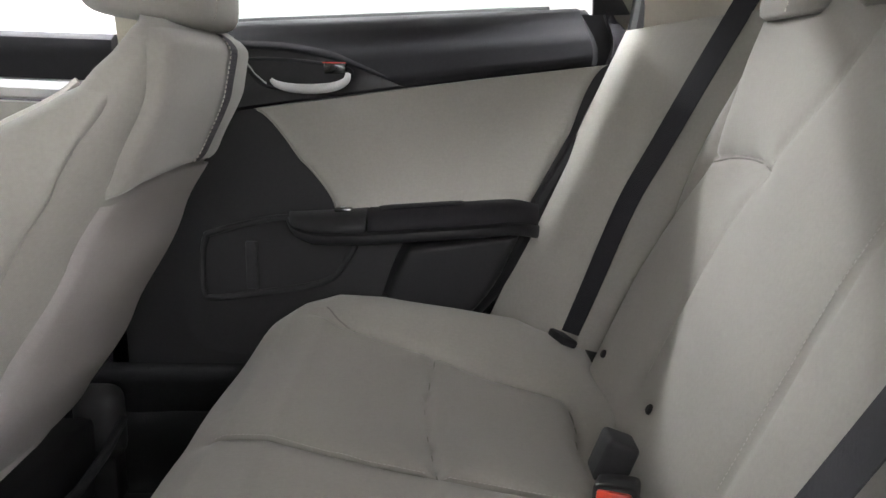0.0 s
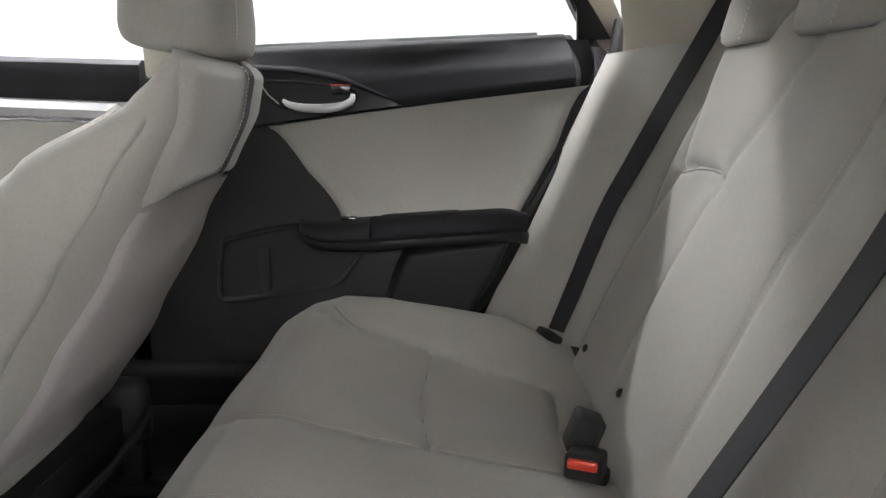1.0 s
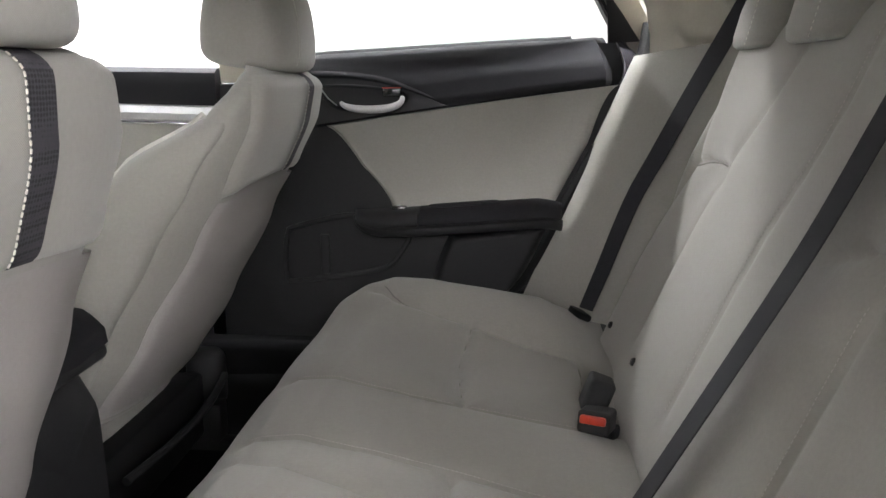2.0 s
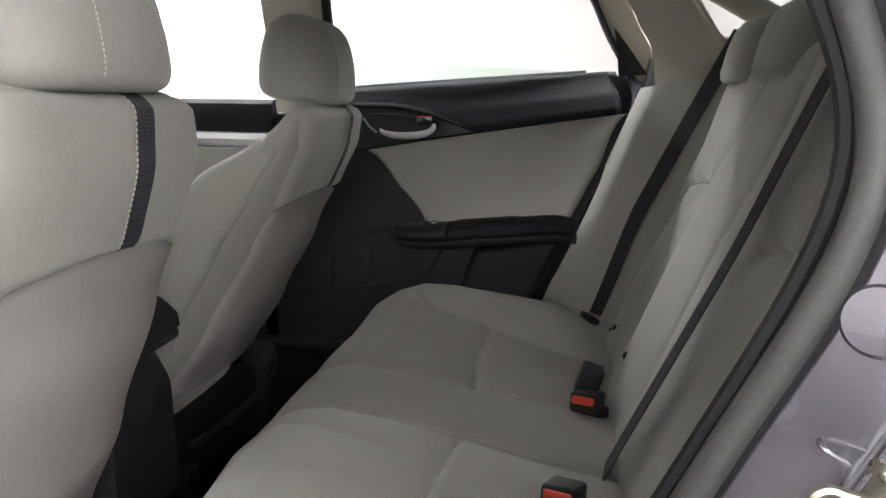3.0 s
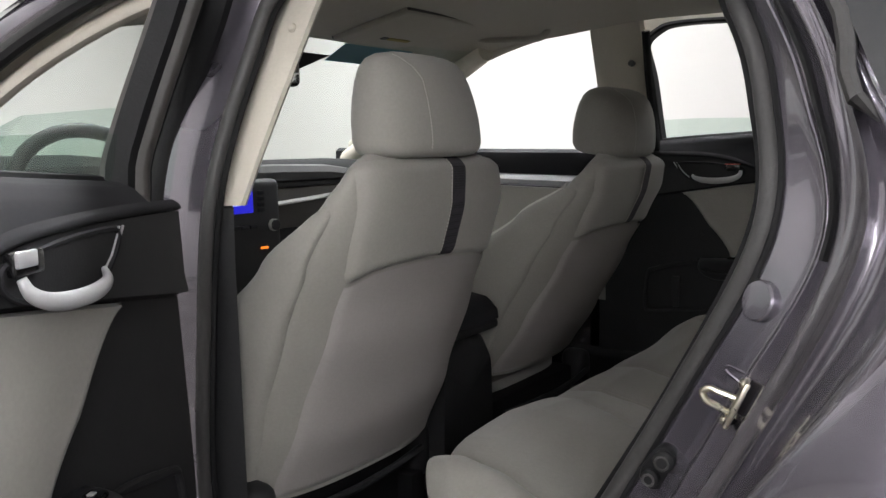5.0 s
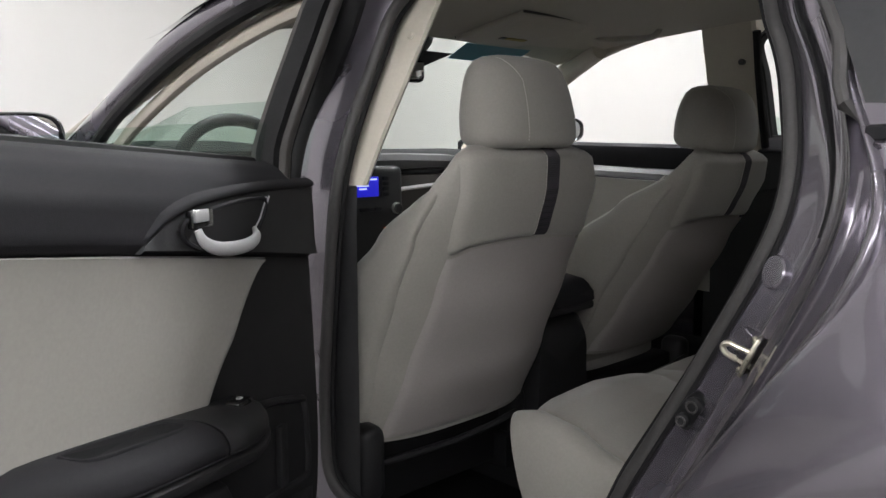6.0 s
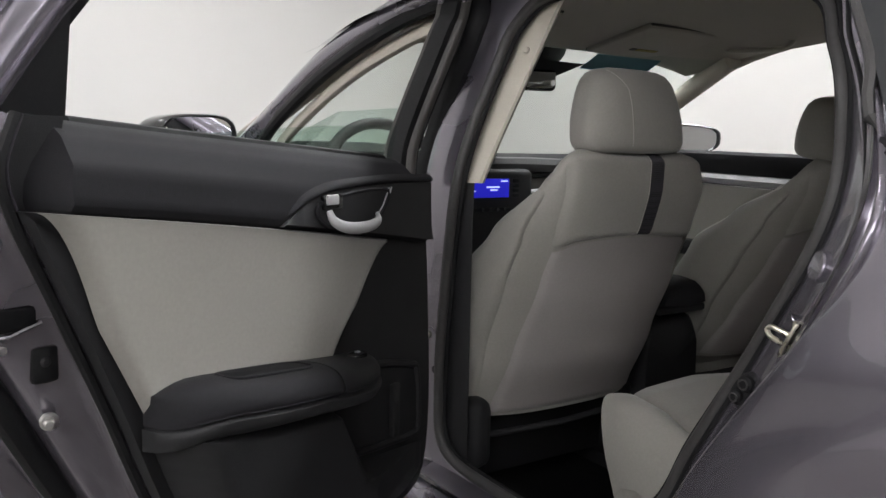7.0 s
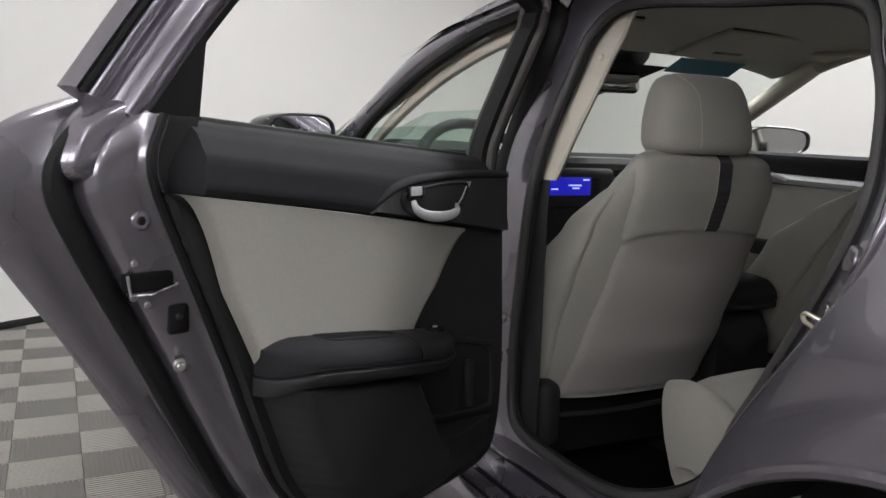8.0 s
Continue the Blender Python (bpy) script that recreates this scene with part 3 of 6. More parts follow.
def far_front_door():
    d = part("front_door", box(-1.85, -0.802, 0.79, 0.93, 0.32, 0.965, 0.02), PAINT, car, "closed front door with grey trim and a silver strip")
    bm = bmesh.new()
    prof = [(0.785, 0.985), (0.768, 0.975), (0.765, 0.93), (0.775, 0.905), (0.80, 0.905), (0.81, 0.985)]
    loft(bm, [[(x, y, z - 0.02 * (x + 0.85)) for y, z in prof] for x in (-1.85, -1.4, -1.1, -0.802)])
    part("upper_panel", bm, SOFT, d, "charcoal soft upper trim")
    bm = bmesh.new()
    prof = [(0.776, 0.910), (0.766, 0.906), (0.761, 0.892), (0.766, 0.878), (0.78, 0.874)]
    loft(bm, [[(x, y, z - 0.03 * (x + 0.85)) for y, z in prof] for x in (-1.75, -1.4, -1.1, -0.802)])
    part("trim_strip", bm, SATIN, d, "satin silver trim strip")
    bm = bmesh.new()
    prof = [(0.790, 0.870), (0.780, 0.868), (0.776, 0.80), (0.783, 0.70), (0.79, 0.55), (0.80, 0.40)]
    loft(bm, [[(x, y, z - (0.03 * (x + 0.85) if z > 0.8 else 0)) for y, z in prof] for x in (-1.85, -1.4, -1.1, -0.802)], closed=False, cap=False)
    part("lower_panel", bm, FABRIC, d, "grey fabric door panel")
    bm = bmesh.new()
    rbox(bm, -1.45, -0.98, 0.70, 0.785, 0.64, 0.69, 0.02, 3)
    part("armrest", bm, BLACK, d)
    bm = bmesh.new()
    tube(bm, spline([(-1.44, 0.755, 0.905), (-1.40, 0.735, 0.925), (-1.33, 0.735, 0.915), (-1.30, 0.752, 0.90)], 5), 0.009, 8)
    part("door_handle", bm, SATIN, d, "satin silver inner handle")
    # mirror outside
    for x, y, z, turn, sg in ((-1.62, 1.03, 1.03, -25, 1), (-1.62, -0.88, 1.000, 25, -1)):
        m = pose(x, y, z, 0, 0, turn)

        def shell_ring(d, g):
            ring = []
            for q in super_ring(0, 0, 0.128 * g, 0.068 * g, 0, 3.2, 40):
                taper = 1.0 - 0.28 * (0.5 + 0.5 * sg * q.x / 0.128)
                ring.append(m @ Vector((d, q.x, q.y * taper + 0.010 * (0.5 + 0.5 * sg * q.x / 0.128))))
            return ring
        bm = bmesh.new()
        loft(bm, [shell_ring(d, g) for d, g in ((-0.09, 0.35), (-0.08, 0.62), (-0.055, 0.85), (-0.02, 0.97), (0.03, 1.0), (0.052, 0.98), (0.057, 0.93), (0.056, 0.87), (0.050, 0.84))])
        mir = part("door_mirror", bm, GLOSSBLACK, car, "gloss black door mirror", sharp=60)
        bm = bmesh.new()
        loft(bm, [shell_ring(d, 0.845) for d in (0.046, 0.0515)])
        part("mirror_glass", bm, MIRROR, mir, "mirror glass", sharp=60)
        part("mirror_foot", box(-0.06, 0.03, -0.05, 0.05, -0.035, 0.0, 0.012, 3, pose(x, y - 0.14 * sg, z - 0.035)), GLOSSBLACK, mir)


far_front_door()


def near_front_door():
    d = part("front_door", box(-1.80, -0.85, -0.81, -0.70, 0.30, 0.955, 0.02), PAINT, car, "closed grey front door with its window down")
    bm = bmesh.new()
    path = spline([(-1.52, -0.725, 0.975), (-1.40, -0.705, 1.06), (-1.18, -0.672, 1.165), (-0.95, -0.642, 1.235), (-0.76, -0.620, 1.264), (-0.676, -0.622, 1.240), (-0.676, -0.634, 1.188), (-0.734, -0.638, 1.097), (-0.766, -0.652, 1.0), (-0.788, -0.676, 0.90)], 6)
    tube(bm, path, 0.022, 10, flat=0.7)
    part("window_frame", bm, RUBBER, d, "black rubber window frame")
    bm = bmesh.new()
    tube(bm, [p + Vector((0.0, 0.035, -0.028)) for p in path[:26]], 0.018, 10, flat=0.8)
    part("inner_frame", bm, CREAM, d, "cream lining of the front pillar")
    bm = bmesh.new()
    grid(bm, lambda a, b: Vector((-1.50 + 0.72 * a, -0.722 + 0.05 * b, 0.955 + 0.11 * b * min(1, 0.35 + 1.3 * a))), 10, 4)
    g = part("window_pane", bm, GREEN, d, "green tinted window pane, wound part way down")
    g.visible_shadow = False


near_front_door()


def dashboard():
    d = part("dashboard", box(-2.02, -1.52, -0.68, 0.74, 0.55, 0.90, 0.05, 4), SOFT, car, "black dashboard with a silver line and lit screen")
    bm = bmesh.new()
    loft(bm, [[(x, y, z) for x, z in ((-2.05, 0.90), (-2.05, 0.960 + h), (-1.75, 0.972 + h), (-1.60, 0.965 + h), (-1.535, 0.945 + h), (-1.52, 0.925), (-1.55, 0.905))] for y, h in ((-0.69, 0), (-0.62, 0.004), (-0.52, 0.028), (-0.28, 0.028), (-0.18, 0.006), (0.2, 0.0), (0.6, 0), (0.74, -0.006))])
    part("dash_top", bm, DASH, d)
    bm = bmesh.new()
    loft(bm, [[(x, y, z) for x, z in ((-1.54, 0.962 - k), (-1.520, 0.958 - k), (-1.508, 0.940 - k), (-1.510, 0.916), (-1.53, 0.911))] for y, k in ((-0.14, 0), (0.2, 0.0), (0.4, 0.006), (0.54, 0.024), (0.60, 0.04))])
    part("dash_pad", bm, PADGREY, d, "grey padded dash band")
    bm = bmesh.new()
    tube(bm, [(-1.512, 0.10, 0.847), (-1.512, 0.30, 0.859), (-1.512, 0.53, 0.874), (-1.525, 0.72, 0.884)], 0.005, 8, flat=1.5)
    part("silver_line", bm, SATIN, d, "satin silver line")
    # black strip put in for the shadow gap under the dash pad
    bm = bmesh.new()
    rbox(bm, -1.535, -1.514, 0.14, 0.70, 0.896, 0.911, 0.003)
    part("dash_gap_shade", bm, BLACK, d)
    part("dash_panel", box(-1.54, -1.516, 0.14, 0.71, 0.78, 0.895, 0.006), PADBROWN, d, "brown-grey dash panel")
    c = part("centre_display_unit", box(-1.56, -1.475, -0.16, 0.17, 0.62, 0.925, 0.02, 3), BLACK, d, "gloss black centre stack")
    part("screen", box(-1.476, -1.470, -0.10, 0.068, 0.838, 0.896, 0.002), SCREEN, c, "lit blue screen")
    for y0, y1, z in ((-0.085, -0.060, 0.856), (-0.02, 0.030, 0.868), (-0.005, 0.022, 0.859), (-0.095, -0.070, 0.886), (0.035, 0.060, 0.886)):
        part("screen_bar", box(-1.4695, -1.4685, y0, y1, z, z + 0.0045, 0), SCREENTEXT, c)
    for y in (-0.12, 0.135):
        bm = bmesh.new()
        disc(bm, (-1.474, y, 0.80), (1, 0, 0), 0.0165, 0.010)
        kb = part("knob", bm, STEEL, c, "silver ringed knob")
        bm = bmesh.new()
        disc(bm, (-1.464, y, 0.80), (1, 0, 0), 0.0140, 0.006)
        part("knob_face", bm, BLACK, kb)
    for k in range(4):
        part("button", box(-1.476, -1.469, 0.084, 0.106, 0.838 + 0.0155 * k, 0.849 + 0.0155 * k, 0.002), SOFT, c)
    for k in range(6):
        part("button", box(-1.476, -1.468, -0.085 + 0.028 * k, -0.063 + 0.028 * k, 0.795, 0.806, 0.002), SOFT, c)
    part("hazard_icon", box(-1.476, -1.469, 0.090, 0.112, 0.738, 0.744, 0.001), AMBER, c, "amber lit icon")
    w = bmesh.new()
    m = pose(-1.37, -0.41, 0.885, 0, 66, 0)
    tube(w, [m @ Vector((0.182 * math.cos(2 * math.pi * i / 40), 0.182 * math.sin(2 * math.pi * i / 40), 0)) for i in range(40)], 0.016, 10, closed=True)
    sw = part("steering_wheel", w, BLACK, car, "black steering wheel")
    part("hub", box(-0.07, 0.07, -0.08, 0.08, -0.05, 0.0, 0.025, 3, m), BLACK, sw)
    for a in (0, 180, 270):
        part("spoke", box(0.06, 0.175, -0.02, 0.02, -0.03, -0.008, 0.008, 2, m @ pose(0, 0, 0, 0, 0, a + 90)), BLACK, sw)
    part("column", box(-0.03, 0.03, -0.03, 0.03, -0.2, -0.03, 0.01, 2, m), BLACK, sw)
    mm = pose(-1.36, 0.030, 1.190, 0, 0, -14)
    rv = part("inside_mirror", box(-0.02, 0.018, -0.12, 0.098, -0.031, 0.031, 0.018, 4, mm), GLOSSBLACK, car, "black inside mirror on the windscreen")
    part("mirror_glass", box(0.0185, 0.021, -0.112, 0.088, -0.023, 0.023, 0.009, 3, mm), MIRROR, rv)
    bm = bmesh.new()
    tube(bm, [(-1.37, 0.04, 1.215), (-1.42, 0.05, 1.262)], 0.012, 8)
    loft(bm, [super_ring(-1.40 - 0.3 * (1.30 - z), 0.085, 0.085 * f, 0.105 * f, z, 2.6, 32) for z, f in ((1.300, 1.0), (1.272, 0.98), (1.255, 0.90), (1.242, 0.76), (1.234, 0.58), (1.230, 0.35))])
    part("sensor_cover", bm, BLACK, rv, sharp=60)
    for y0, y1 in ((-0.50, -0.14), (0.16, 0.52)):
        vm = pose(-1.125, 0, 1.297, 0, -9.5, 0)
        v = part("sun_visor", box(-0.125, 0.125, y0, y1, -0.008, 0.008, 0.007, 3, vm), LINER, car, "beige sun visor folded up")
        # brown-grey cord round the visor in place of its shadow gap
        part("visor_gap_shade", tube(bmesh.new(), [vm @ Vector(q) for q in ((-0.124, y0 + 0.004, 0.002), (-0.124, y1 - 0.004, 0.002), (0.124, y1 - 0.004, 0.002), (0.124, y0 + 0.004, 0.002))], 0.004, 6, closed=True), PADBROWN, v)
        part("warning_label", box(-0.06, -0.045, (y0 + y1) / 2 - 0.05, (y0 + y1) / 2 + 0.03, -0.0105, -0.0085, 0, 1, vm), YELLOW, v, "yellow warning label")
        part("label_bar", box(-0.06, -0.045, (y0 + y1) / 2 - 0.075, (y0 + y1) / 2 - 0.055, -0.0105, -0.0085, 0, 1, vm), PADBROWN, v)
    bm = bmesh.new()
    tube(bm, spline([(-1.088, 0.585, 1.318), (-1.082, 0.560, 1.300), (-1.045, 0.548, 1.286), (-0.970, 0.545, 1.280), (-0.895, 0.548, 1.276), (-0.872, 0.560, 1.284), (-0.868, 0.585, 1.312)], 5), 0.0085, 8, flat=1.5)
    part("grab_handle", bm, LINER, car, "beige roof grab handle")


dashboard()


def wheel(cx, cy, out):
    bm = bmesh.new()
    prof = [(0.19, -0.10), (0.24, -0.105), (0.29, -0.10), (0.312, -0.085), (0.315, -0.03), (0.315, 0.03), (0.312, 0.085), (0.29, 0.10), (0.24, 0.105), (0.19, 0.10)]
    loft(bm, [[(cx + r * math.cos(2 * math.pi * i / 48), cy + w, 0.316 + r * math.sin(2 * math.pi * i / 48)) for i in range(48)] for r, w in prof], cap=False)
    w = part("wheel", bm, TYRE, car, "wheel with black tyre")
    bm = bmesh.new()
    disc(bm, (cx, cy + 0.03 * out, 0.316), (0, out, 0), 0.20, 0.012, 40)
    rim = part("rim", bm, SATIN, w, "silver rim")
    for k in range(5):
        bm = rbox(bmesh.new(), 0.03, 0.19, -0.022, 0.022, 0.0, 0.03, 0.008, 2, Matrix.Translation((cx, cy + 0.045 * out, 0.316)) @ Vector((0, out, 0)).to_track_quat("Z", "Y").to_matrix().to_4x4() @ pose(0, 0, 0, 0, 0, 72 * k))
        part("spoke", bm, SATIN, rim)


for cx in (0.30, -2.40):
    wheel(cx, -0.72, -1)
    wheel(cx, 0.84, 1)


def body_ends():
    # bonnet and nose in front of the windscreen, boot behind the rear window
    def section(x, half, z0, z1, crown):
        ring = []
        for i in range(33):
            a = i / 32
            y = -half + 2 * half * a
            c = abs(2 * a - 1)
            ring.append(Vector((x, 0.07 + y, z1 + crown * (1 - c * c) - 0.10 * c ** 8)))
        return [Vector((x, 0.07 - half * 1.0, z0))] + ring + [Vector((x, 0.07 + half * 1.0, z0))]
    bm = bmesh.new()
    loft(bm, [section(*q) for q in ((-2.06, 0.87, 0.70, 0.90, 0.06), (-2.3, 0.89, 0.70, 0.875, 0.055), (-2.6, 0.88, 0.70, 0.83, 0.05), (-2.9, 0.84, 0.62, 0.77, 0.04), (-3.08, 0.77, 0.50, 0.69, 0.03), (-3.2, 0.66, 0.30, 0.55, 0.02), (-3.24, 0.60, 0.25, 0.42, 0.01))])
    part("bonnet", bm, PAINT, car, "grey metallic bonnet and nose", sharp=60)
    bm = bmesh.new()
    loft(bm, [section(*q) for q in ((0.98, 0.80, 0.72, 0.985, 0.025), (1.15, 0.80, 0.55, 0.985, 0.022), (1.27, 0.77, 0.35, 0.965, 0.02), (1.33, 0.72, 0.28, 0.80, 0.01), (1.36, 0.66, 0.26, 0.60, 0.0))])
    part("boot_lid", bm, PAINT, car, "grey metallic boot and tail", sharp=60)


body_ends()


# ---- rear doors: local x runs back along the door from the fabric insert's front corner, w points inboard ----
def belt_height(u, lowered):
    return 0.990 + 0.065 * u if lowered else 1.011 + 0.05 * u - 0.02 * max(0, -u)


def insert_top(u):
    return 0.863 + 0.150 * u - 0.03 * u * u


REAR_IN = [(0.586, 1.027), (0.602, 0.980), (0.590, 0.935), (0.557, 0.862), (0.505, 0.745), (0.468, 0.655), (0.422, 0.560), (0.352, 0.490), (0.26, 0.450), (0.10, 0.432), (-0.07, 0.435), (-0.125, 0.475), (-0.140, 0.60), (-0.126, 0.80), (-0.112, 0.955)]
REAR_OUT = [(0.612, 1.050), (0.700, 1.016), (0.752, 0.965), (0.722, 0.890), (0.645, 0.775), (0.565, 0.650), (0.475, 0.515), (0.38, 0.415), (0.25, 0.365), (0.06, 0.350), (-0.13, 0.355), (-0.180, 0.40), (-0.190, 0.55), (-0.180, 0.80), (-0.175, 0.96)]


def rear_door(m, s, label, rich, sail_u, hu, hz, za, zb, la0, lb0, ua, pad_u, cup_u, nose, wing_pts):
    """rich: the open door, whose edge and outer frame show."""
    def P(u, w, z):
        return Vector((u, s * w, z))

    def belt_z(u):
        return belt_height(u, rich)
    inner = [(p.x, p.z) for p in spline([(u, 0, z) for u, z in REAR_IN], 5)]
    outer = [(p.x, p.z) for p in spline([(u, 0, z) for u, z in REAR_OUT], 5)]
    # painted shell: shut face with a channel, and the outer skin
    bm = bmesh.new()
    rings = []
    for f, w in ((0.0, -0.020), (0.0, -0.040), (0.08, -0.048), (0.34, -0.054), (0.39, -0.062), (0.42, -0.090), (0.60, -0.096), (0.63, -0.102), (0.80, -0.106), (0.92, -0.114), (1.0, -0.124), (1.0, -0.133)):
        rings.append([P(a[0] + (b[0] - a[0]) * f, w, a[1] + (b[1] - a[1]) * f) for a, b in zip(inner, outer)])
    loft(bm, rings, closed=False, cap=False)
    c0 = [P(b[0], -0.133, b[1]) for b in outer]
    mid = [P(0.25 + (b[0] - 0.25) * 0.6, -0.160, 0.70 + (b[1] - 0.70) * 0.6) for b in outer]
    cen = [P(0.25 + (b[0] - 0.25) * 0.05, -0.168, 0.70 + (b[1] - 0.70) * 0.05) for b in outer]
    loft(bm, [c0, mid, cen], closed=False, cap=False)
    door = part("rear_door", bm, PAINT, car, label, sharp=50)
    door.matrix_basis = m
    # trim carrier that the panels sit on
    bm = bmesh.new()
    slab = [(u, min(z, insert_top(max(u, -0.1)) + 0.004)) for u, z in inner]
    loft(bm, [[P(u, -0.030, z) for u, z in slab], [P(u * 1.0, -0.006, z) for u, z in slab]])
    part("trim_carrier", bm, BLACK, door, "black grained plastic lower door trim")
    # dark upper panel rolling out to the belt
    bm = bmesh.new()

    def upper(a, b):
        u = -0.105 + a * 0.690
        lo, hi = insert_top(max(u, -0.1)) + 0.003, belt_z(u)
        prof = [(0.0, -0.004), (0.03, 0.004), (0.12, 0.009), (0.5, 0.003), (0.80, -0.022), (0.94, -0.042), (1.0, -0.060), (1.0, -0.085)]
        k = b * (len(prof) - 1)
        i = min(int(k), len(prof) - 2)
        f = k - i
        h = prof[i][0] + (prof[i + 1][0] - prof[i][0]) * f
        w = prof[i][1] + (prof[i + 1][1] - prof[i][1]) * f
        ue = u - 0.035 * max(0, h - 0.3) * max(0, a - 0.85) / 0.15
        if a > 0.972:
            w = w - 0.05 * min(1.0, (a - 0.972) / 0.022)
        return P(ue, w, lo + (hi - lo) * h)
    grid(bm, lambda a, b: upper(a * 1.012, b), 70, 28)
    bc = bmesh.new()
    core = [(u, z) for u, z in inner if z > 0.80]
    loft(bc, [[P(u, w, z) for u, z in core] for w in (-0.088, -0.064)])
    core = [(u, z) for u, z in inner if z > 0.80 and u > 0.5]
    loft(bc, [[P(u - k, w, z) for u, z in core] + [P(u - 0.05, w, z) for u, z in reversed(core)] for w, k in ((-0.064, 0.0), (-0.034, 0.002))])
    part("trim_core", bc, BLACK, door)
    part("upper_panel", bm, SOFT, door, "charcoal soft upper door trim", sharp=50)
    # grey fabric insert
    left = spline([(0.35 * nose, 0, insert_top(0) - 0.004), (0.040 + 0.7 * nose, 0, 0.818), (0.096 + nose, 0, 0.765), (0.130 + 1.2 * nose, 0, 0.718), (0.140 + 1.3 * nose, 0, 0.68)], 6)

    def insert(a, b):
        l = left[min(len(left) - 1, round((1 - b) * (len(left) - 1)))]
        rt = Vector((0.598 - 0.148 * (1 - b) ** 0.95, 0, 0.948 - (1 - b) * 0.275))
        top = insert_top(a * 0.60) - 0.002
        u = l.x + (rt.x - l.x) * a
        z = l.z + (rt.z - l.z) * a
        z += (top + 0.006 - l.z - (rt.z - l.z) * a) * max(0.0, b - 0.6) / 0.4 if b > 0.6 else 0.0
        edge = min(a, 1 - a, b, 1 - b)
        w = 0.009 - 0.012 * math.exp(-(edge / 0.012) ** 1.2) - 0.010 * math.sin(math.pi * b) * math.sin(math.pi * a)
        return P(u, w, z)
    bm = bmesh.new()
    grid(bm, insert, 60, 24)
    part("fabric_insert", bm, FABRIC, door, "light grey fabric insert", sharp=60)
    bm = bmesh.new()
    tube(bm, [insert(0, b / 24) + P(0.002, 0.004, 0) for b in range(2, 24)], 0.0022, 6)
    part("insert_piping", bm, PIPING, door)
    # armrest: padded rear part, harder front part with the switch
    def arm_half(u):
        f = max(0.0, min(1.0, (u - ua) / 0.11))
        r = max(0.0, min(1.0, (0.484 - u) / 0.13))
        return 0.082 * (0.30 + 0.70 * math.sqrt(1 - (1 - f) ** 2)) * (0.22 + 0.78 * math.sqrt(1 - (1 - r) ** 2.6))

    def arm_top(u):
        return za + zb * u - 0.016 * max(0.0, (u - 0.42) / 0.064) ** 2

    def thin(u):
        f = max(0.0, min(1.0, (u - ua) / 0.10))
        return 0.30 + 0.70 * math.sqrt(1 - (1 - f) ** 2)

    def arm_ring(u, g=1.0):
        zt, ww, th = arm_top(u), arm_half(u) * g, thin(u)
        pts = [(-0.004, zt - 0.003), (ww * 0.30, zt + 0.001), (ww * 0.62, zt), (ww * 0.84, zt - 0.005 * th), (ww * 0.96, zt - 0.014 * th), (ww, zt - 0.023 * th), (ww * 0.985, zt - 0.029 * th), (ww * 0.90, zt - 0.031 * th), (-0.004, zt - 0.031 * th)]
        pts = [(p.x, p.z) for p in spline([(a, 0, b) for a, b in pts], 3)]
        return [P(u, w, z) for w, z in pts]
    bm = bmesh.new()
    loft(bm, [arm_ring(u, g) for u, g in ((pad_u, 0.94), (pad_u + 0.003, 0.985), (pad_u + 0.012, 1.0), (0.265, 1), (0.295, 1.0), (0.33, 1), (0.38, 1), (0.41, 1), (0.435, 1), (0.452, 1), (0.466, 1), (0.476, 1), (0.482, 0.97), (0.484, 0.8))])
    arm = part("armrest_pad", bm, SOFT, door, "black padded armrest", sharp=50)
    bm = bmesh.new()
    loft(bm, [arm_ring(u, g) for u, g in [(ua + (pad_u - 0.0025 - ua) * q, g) for q, g in ((0, 0.6), (0.02, 0.9), (0.07, 1), (0.15, 1), (0.25, 1), (0.4, 1), (0.6, 1), (0.8, 1), (0.96, 1), (1, 0.97))]])
    part("armrest_front", bm, BLACK, door, "black hard plastic armrest end", sharp=50)
    # pull cup: a flat plate in a raised rim, the hollow's shade painted black
    ring = super_ring(cup_u, 0.034, 0.070, 0.0185, 0, 5.0, 32)
    bm = bmesh.new()
    tube(bm, [P(p.x, p.y, arm_top(p.x) + 0.0006) for p in ring], 0.0022, 6, closed=True)
    part("cup_rim", bm, SOFT, arm)
    bm = bmesh.new()
    loft(bm, [[P(cup_u + (p.x - cup_u) * k, 0.034 + (p.y - 0.034) * k, arm_top(p.x) + h) for p in ring] for k, h in ((1.0, 0.0006), (0.96, 0.0016))])
    part("pull_cup", bm, HOLLOW_SHADE, arm, "pull cup in the armrest, its shade painted black")
    bm = bmesh.new()
    rbox(bm, 0.140, 0.170, -0.009, 0.009, 0.0, 0.008, 0.003)
    bmesh.ops.transform(bm, matrix=Matrix.Translation(P(0, 0.036, arm_top(0.155) - 0.002)), verts=bm.verts)
    sw = part("window_switch", bm, GLOSSBLACK, door, "black window switch")
    bm = bmesh.new()
    rbox(bm, 0.150, 0.157, -0.003, 0.003, 0.0, 0.0015, 0.0005, 1)
    bmesh.ops.transform(bm, matrix=Matrix.Translation(P(0, 0.036, arm_top(0.155) + 0.006)), verts=bm.verts)
    part("switch_mark", bm, SATIN, sw)
    # ledge under the pad and the lower panel below it
    bm = bmesh.new()
    rings = []
